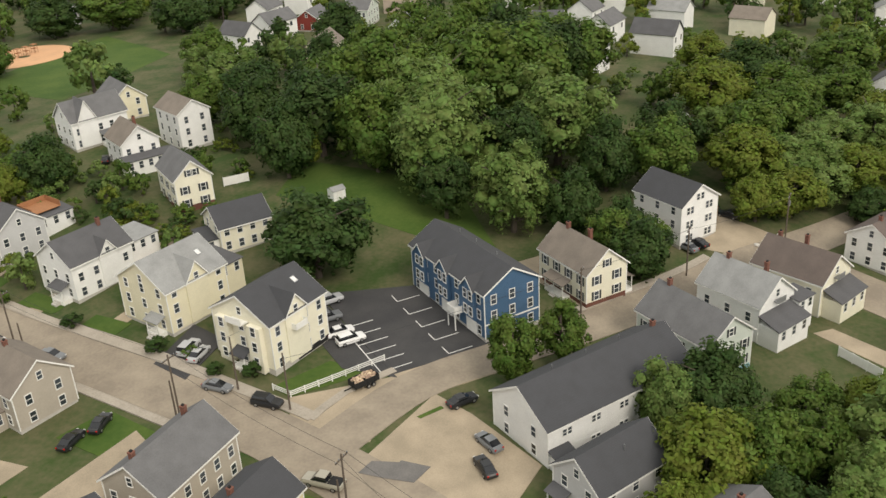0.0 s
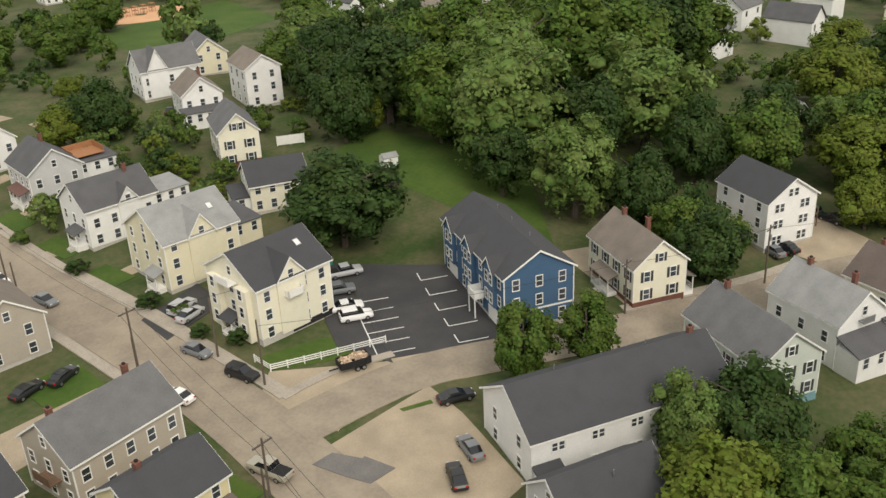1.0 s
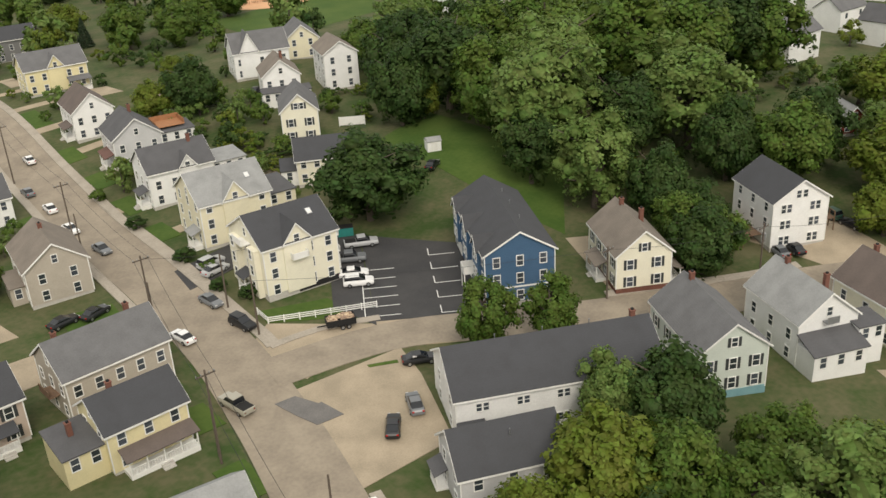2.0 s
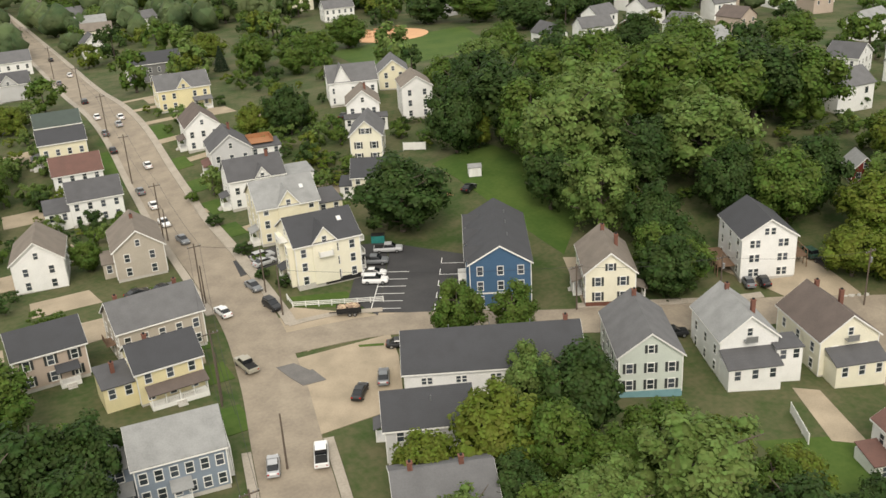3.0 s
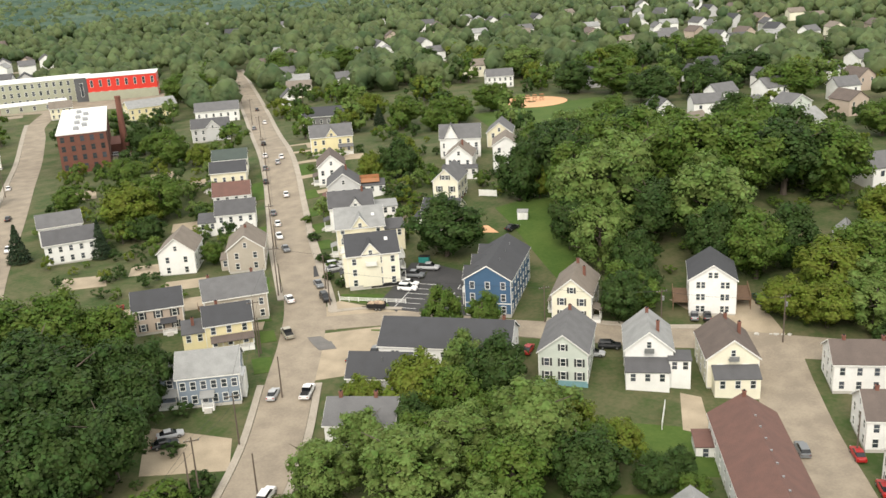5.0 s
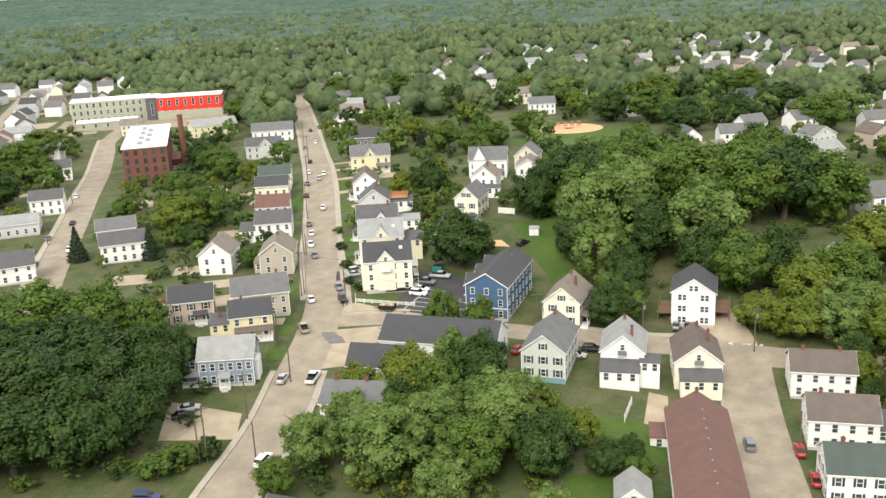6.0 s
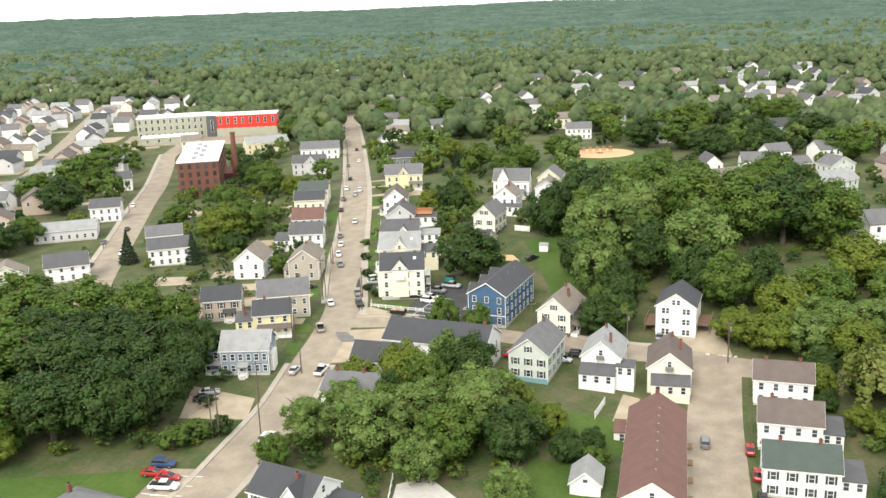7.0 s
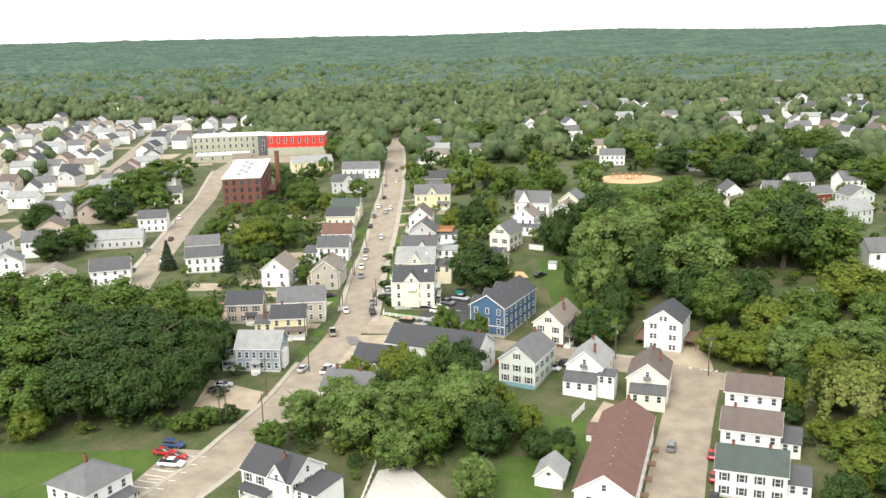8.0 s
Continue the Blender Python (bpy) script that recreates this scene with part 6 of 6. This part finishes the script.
# ---- poles, wires and fences ----
def utility_pole(x, y, h=11.0, lean=0, arm=True, box_on=False):
    p = tagged(new("utility_pole"), "tall weathered wooden utility pole", "pole")
    p.matrix_basis = pose(x, y, land(x, y), lean, 0, 0)
    bm = bmesh.new()
    tube(bm, (0, 0, -1), (0, 0, h), 0.16, 0.11, 10)
    part("post", bm, M["pole"], p)
    if arm:
        part("crossarm", boxed((-1.2, 1.2, -0.07, 0.07, h - 0.7, h - 0.56)), M["pole"], p)
        for k in (-1.1, -0.5, 0.5, 1.1):
            part("insulator", boxed((k - 0.05, k + 0.05, -0.05, 0.05, h - 0.56, h - 0.36)), M["metal"], p)
    if box_on:
        bm = bmesh.new()
        tube(bm, (0.35, 0, h - 2.6), (0.35, 0, h - 1.7), 0.24, 0.24, 12)
        part("transformer", bm, M["metal"], p)
    return Vector((x, y, land(x, y) + h - 0.5))


def wire(a, b, sag=0.8, r=0.025):
    a, b = Vector(a), Vector(b)
    bm = bmesh.new()
    pts = [a.lerp(b, k / 10) - Vector((0, 0, sag * 4 * (k / 10) * (1 - k / 10))) for k in range(11)]
    side = Vector((b.y - a.y, a.x - b.x, 0)).normalized() * r
    up = Vector((0, 0, r))
    rings = [[bm.verts.new(p + o) for o in (side, up, -side, -up)] for p in pts]
    for p, q in zip(rings, rings[1:]):
        for i in range(4):
            bm.faces.new((p[i], p[(i + 1) % 4], q[(i + 1) % 4], q[i]))
    tagged(part("overhead_wire", bm, M["wire"]), "thin black overhead cable between poles", "cable")


W1 = [utility_pole(*p) for p in ((-24.5, -52.8, 11), (-17.4, -38.5, 10), (-10.9, -5.6, 12.5), (-3.4, 26.8, 12.5), (-0.8, 62.5, 12.5), (2.5, 103, 12.5), (5, 138, 12), (8, 190, 12), (9, 250, 12), (9, 320, 12))]
utility_pole(-15.8, -56.5, 8.5, arm=False), utility_pole(-8.4, -24.6, 8.5, arm=False), utility_pole(-10.4, -4.2, 8, arm=False), utility_pole(-2.6, 28.4, 7.5, arm=False), utility_pole(-25.8, -53.4, 9, arm=False)
utility_pole(7.3, 16.6, 9.5, arm=False), utility_pole(7.9, 26.4, 9, arm=False), utility_pole(-0.2, 61.4, 7, arm=False)
R_A = utility_pole(71.0, -22.3, 9.6, box_on=True)
R_B = utility_pole(91.4, -35.2, 10.5, box_on=True)
R_C = utility_pole(49.5, -10.8, 8.5)
utility_pole(-81.5, 105, 11), utility_pole(-84, 165, 11), utility_pole(36, 152, 11), utility_pole(80.6, -72, 8, arm=False)
for a, b in zip(W1, W1[1:]):
    for off in (-1.0, 1.0):
        wire(a + Vector((off, 0, 0)), b + Vector((off, 0, 0)))
for a, b in ((R_C, R_A), (R_A, R_B), (R_C, Vector((7.3, 16.6, 9)))):
    wire(a, b)
wire(W1[0], Vector((-44, -86, 5.0)), 1.0), wire(W1[0] - Vector((0, 0, 2)), Vector((-60, -100, 5.0)), 1.0)
wire(W1[2], Vector((-12, -17, 5.4)), 0.4), wire(W1[3], Vector((15.5, 27.5, 8.0)), 0.5), wire(R_A, Vector((60, -13, 6.6)), 0.4)


def rail_fence(pts, h=1.0, gap=2.4, rails=(0.3, 0.6, 0.9), label="white wooden post-and-rail fence", mat="trim", solid=False):
    f = tagged(new("fence"), label, "fence")
    for a, b in zip(pts, pts[1:]):
        a, b = Vector(a), Vector(b)
        n = max(1, round((b - a).length / gap))
        ang = math.degrees(math.atan2(b.y - a.y, b.x - a.x))
        for k in range(n + 1):
            p = a.lerp(b, k / n)
            part("post", boxed((-0.07, 0.07, -0.07, 0.07, -0.4, h + 0.1)), M[mat], f, at=pose(p.x, p.y, land(p.x, p.y) + 0.1, 0, 0, ang))
        for k in range(n):
            p, q = a.lerp(b, k / n), a.lerp(b, (k + 1) / n)
            zp, zq = land(p.x, p.y) + 0.1, land(q.x, q.y) + 0.1
            ln = (q - p).length
            slope = -math.degrees(math.atan2(zq - zp, ln))
            if solid:
                part("panel", boxed((0.05, ln - 0.05, -0.03, 0.03, 0.05, h)), M[mat], f, at=pose(p.x, p.y, zp, 0, slope, ang))
            else:
                for r in rails:
                    part("rail", boxed((0, ln, -0.03, 0.03, r, r + 0.13)), M[mat], f, at=pose(p.x, p.y, zp, 0, slope, ang))
    return f


rail_fence([(10.2, 21.8), (9.9, 18.4), (24.0, 11.2)])
rail_fence([(61.5, 73), (66, 70)], 1.9, 2.2, label="white solid garden fence panels", solid=True)
rail_fence([(57.5, -49.5), (53.5, -56)], 1.6, 2.2, label="white solid garden fence panels", solid=True)
rail_fence([(9.5, -76), (7, -90)], 1.0, label="white wooden rail fence beside the stony yard")

# the lawn shed
s = tagged(new("garden_shed"), "small white garden shed on the lawn", "shed")
s.matrix_basis = pose(66.0, 47.6, land(66.0, 47.6) + 0.05, 0, 0, -25)
part("wall", gable_walls(-1.4, 1.4, -1.2, 1.2, 1.9, 2.5, "x", -0.3), S["white"], s)
part("roof", gable_roof(-1.4, 1.4, -1.2, 1.2, 1.9, 2.5, "x", 0.15, 0.08), RF["light"], s)
part("door", boxed((-0.6, 0.6, -1.24, -1.19, 0, 1.7)), M["trim"], s)

# small boat on its trailer in the gravel yard
s = tagged(new("boat"), "small white boat with a red cover on its trailer", "boat")
s.matrix_basis = pose(87.0, -19.6, land(87.0, -19.6) + 0.1, 0, 0, 62)
bm = bmesh.new()
loft(bm, [ring(-1.9, 0.75, 0.55, 1.25, 1.0), ring(0.4, 0.85, 0.5, 1.3, 1.0), ring(1.5, 0.5, 0.65, 1.35, 1.0), ring(2.1, 0.06, 0.95, 1.4, 1.0)])
part("hull", bm, M["trim"], s)
bm = bmesh.new()
loft(bm, [ring(-1.7, 0.6, 1.25, 1.5), ring(0.2, 0.65, 1.3, 1.65), ring(1.2, 0.35, 1.32, 1.5)])
part("cover", bm, M["red_panel"], s, "faded red boat cover")
part("trailer_frame", boxed((-1.8, 2.9, -0.06, 0.06, 0.42, 0.52), (-0.9, -0.75, -0.8, 0.8, 0.4, 0.5)), M["metal"], s)
for sy in (-1, 1):
    part("wheel", TYRE, None, s, at=pose(-0.8, sy * 0.85, 0.34))

# green skip by the parking lot
s = tagged(new("skip"), "teal green waste skip at the lot's edge", "container")
s.matrix_basis = pose(34.2, 33.2, land(34.2, 33.2) + 0.12, 0, 0, -30)
part("body", boxed((-1.3, 1.3, -0.8, 0.8, 0, 1.5)), M["teal"], s)
part("lid", boxed((-1.35, 1.35, -0.85, 0.85, 1.5, 1.58)), M["tyre"], s)

# playground
yd = []
for j in range(9):
    yd.append([(133 + (2 + 14.5 * j / 8) * math.cos(2 * math.pi * i / 24), 220 + (2 + 13.5 * j / 8) * math.sin(2 * math.pi * i / 24)) for i in range(25)])
drape("playground_sand", yd, 0.12, M["sand"], "round orange sand playground", "playground")
p = tagged(new("climbing_frame"), "wooden climbing frame on the playground", "playground")
p.matrix_basis = pose(131, 221, land(131, 221) + 0.1)
for k in range(5):
    part("platform", boxed((-7 + k * 3.4, -5.4 + k * 3.4, -0.8, 0.8, 1.4, 1.6)), M["deck"], p)
    part("roof", boxed((-7 + k * 3.4, -5.4 + k * 3.4, -0.9, 0.9, 2.8, 2.95)), M["deck"], p)
    for i in (0, 1):
        for s0 in (-0.8, 0.7):
            part("post", boxed((-7 + k * 3.4 + i * 1.5, -6.9 + k * 3.4 + i * 1.5, s0, s0 + 0.1, 0, 2.8)), M["deck"], p)

# kerbside lumps of broken concrete by the woodside yard
for k in range(9):
    a = tree_rng.uniform(0, 1)
    x, y = 87 + 9 * a, -30.2 - 4.5 * a
    bm = bmesh.new()
    bmesh.ops.create_icosphere(bm, subdivisions=1, radius=tree_rng.uniform(0.3, 0.6), matrix=Matrix.Diagonal((1.3, 1, 0.6, 1)))
    for vv in bm.verts:
        vv.co *= tree_rng.uniform(0.8, 1.15)
    tagged(part("boulder", bm, M["concrete"], at=pose(x, y, land(x, y) + 0.15, 0, 0, k * 50)), "grey boulder at the edge of the yard", "rock", "boulders at the yard")
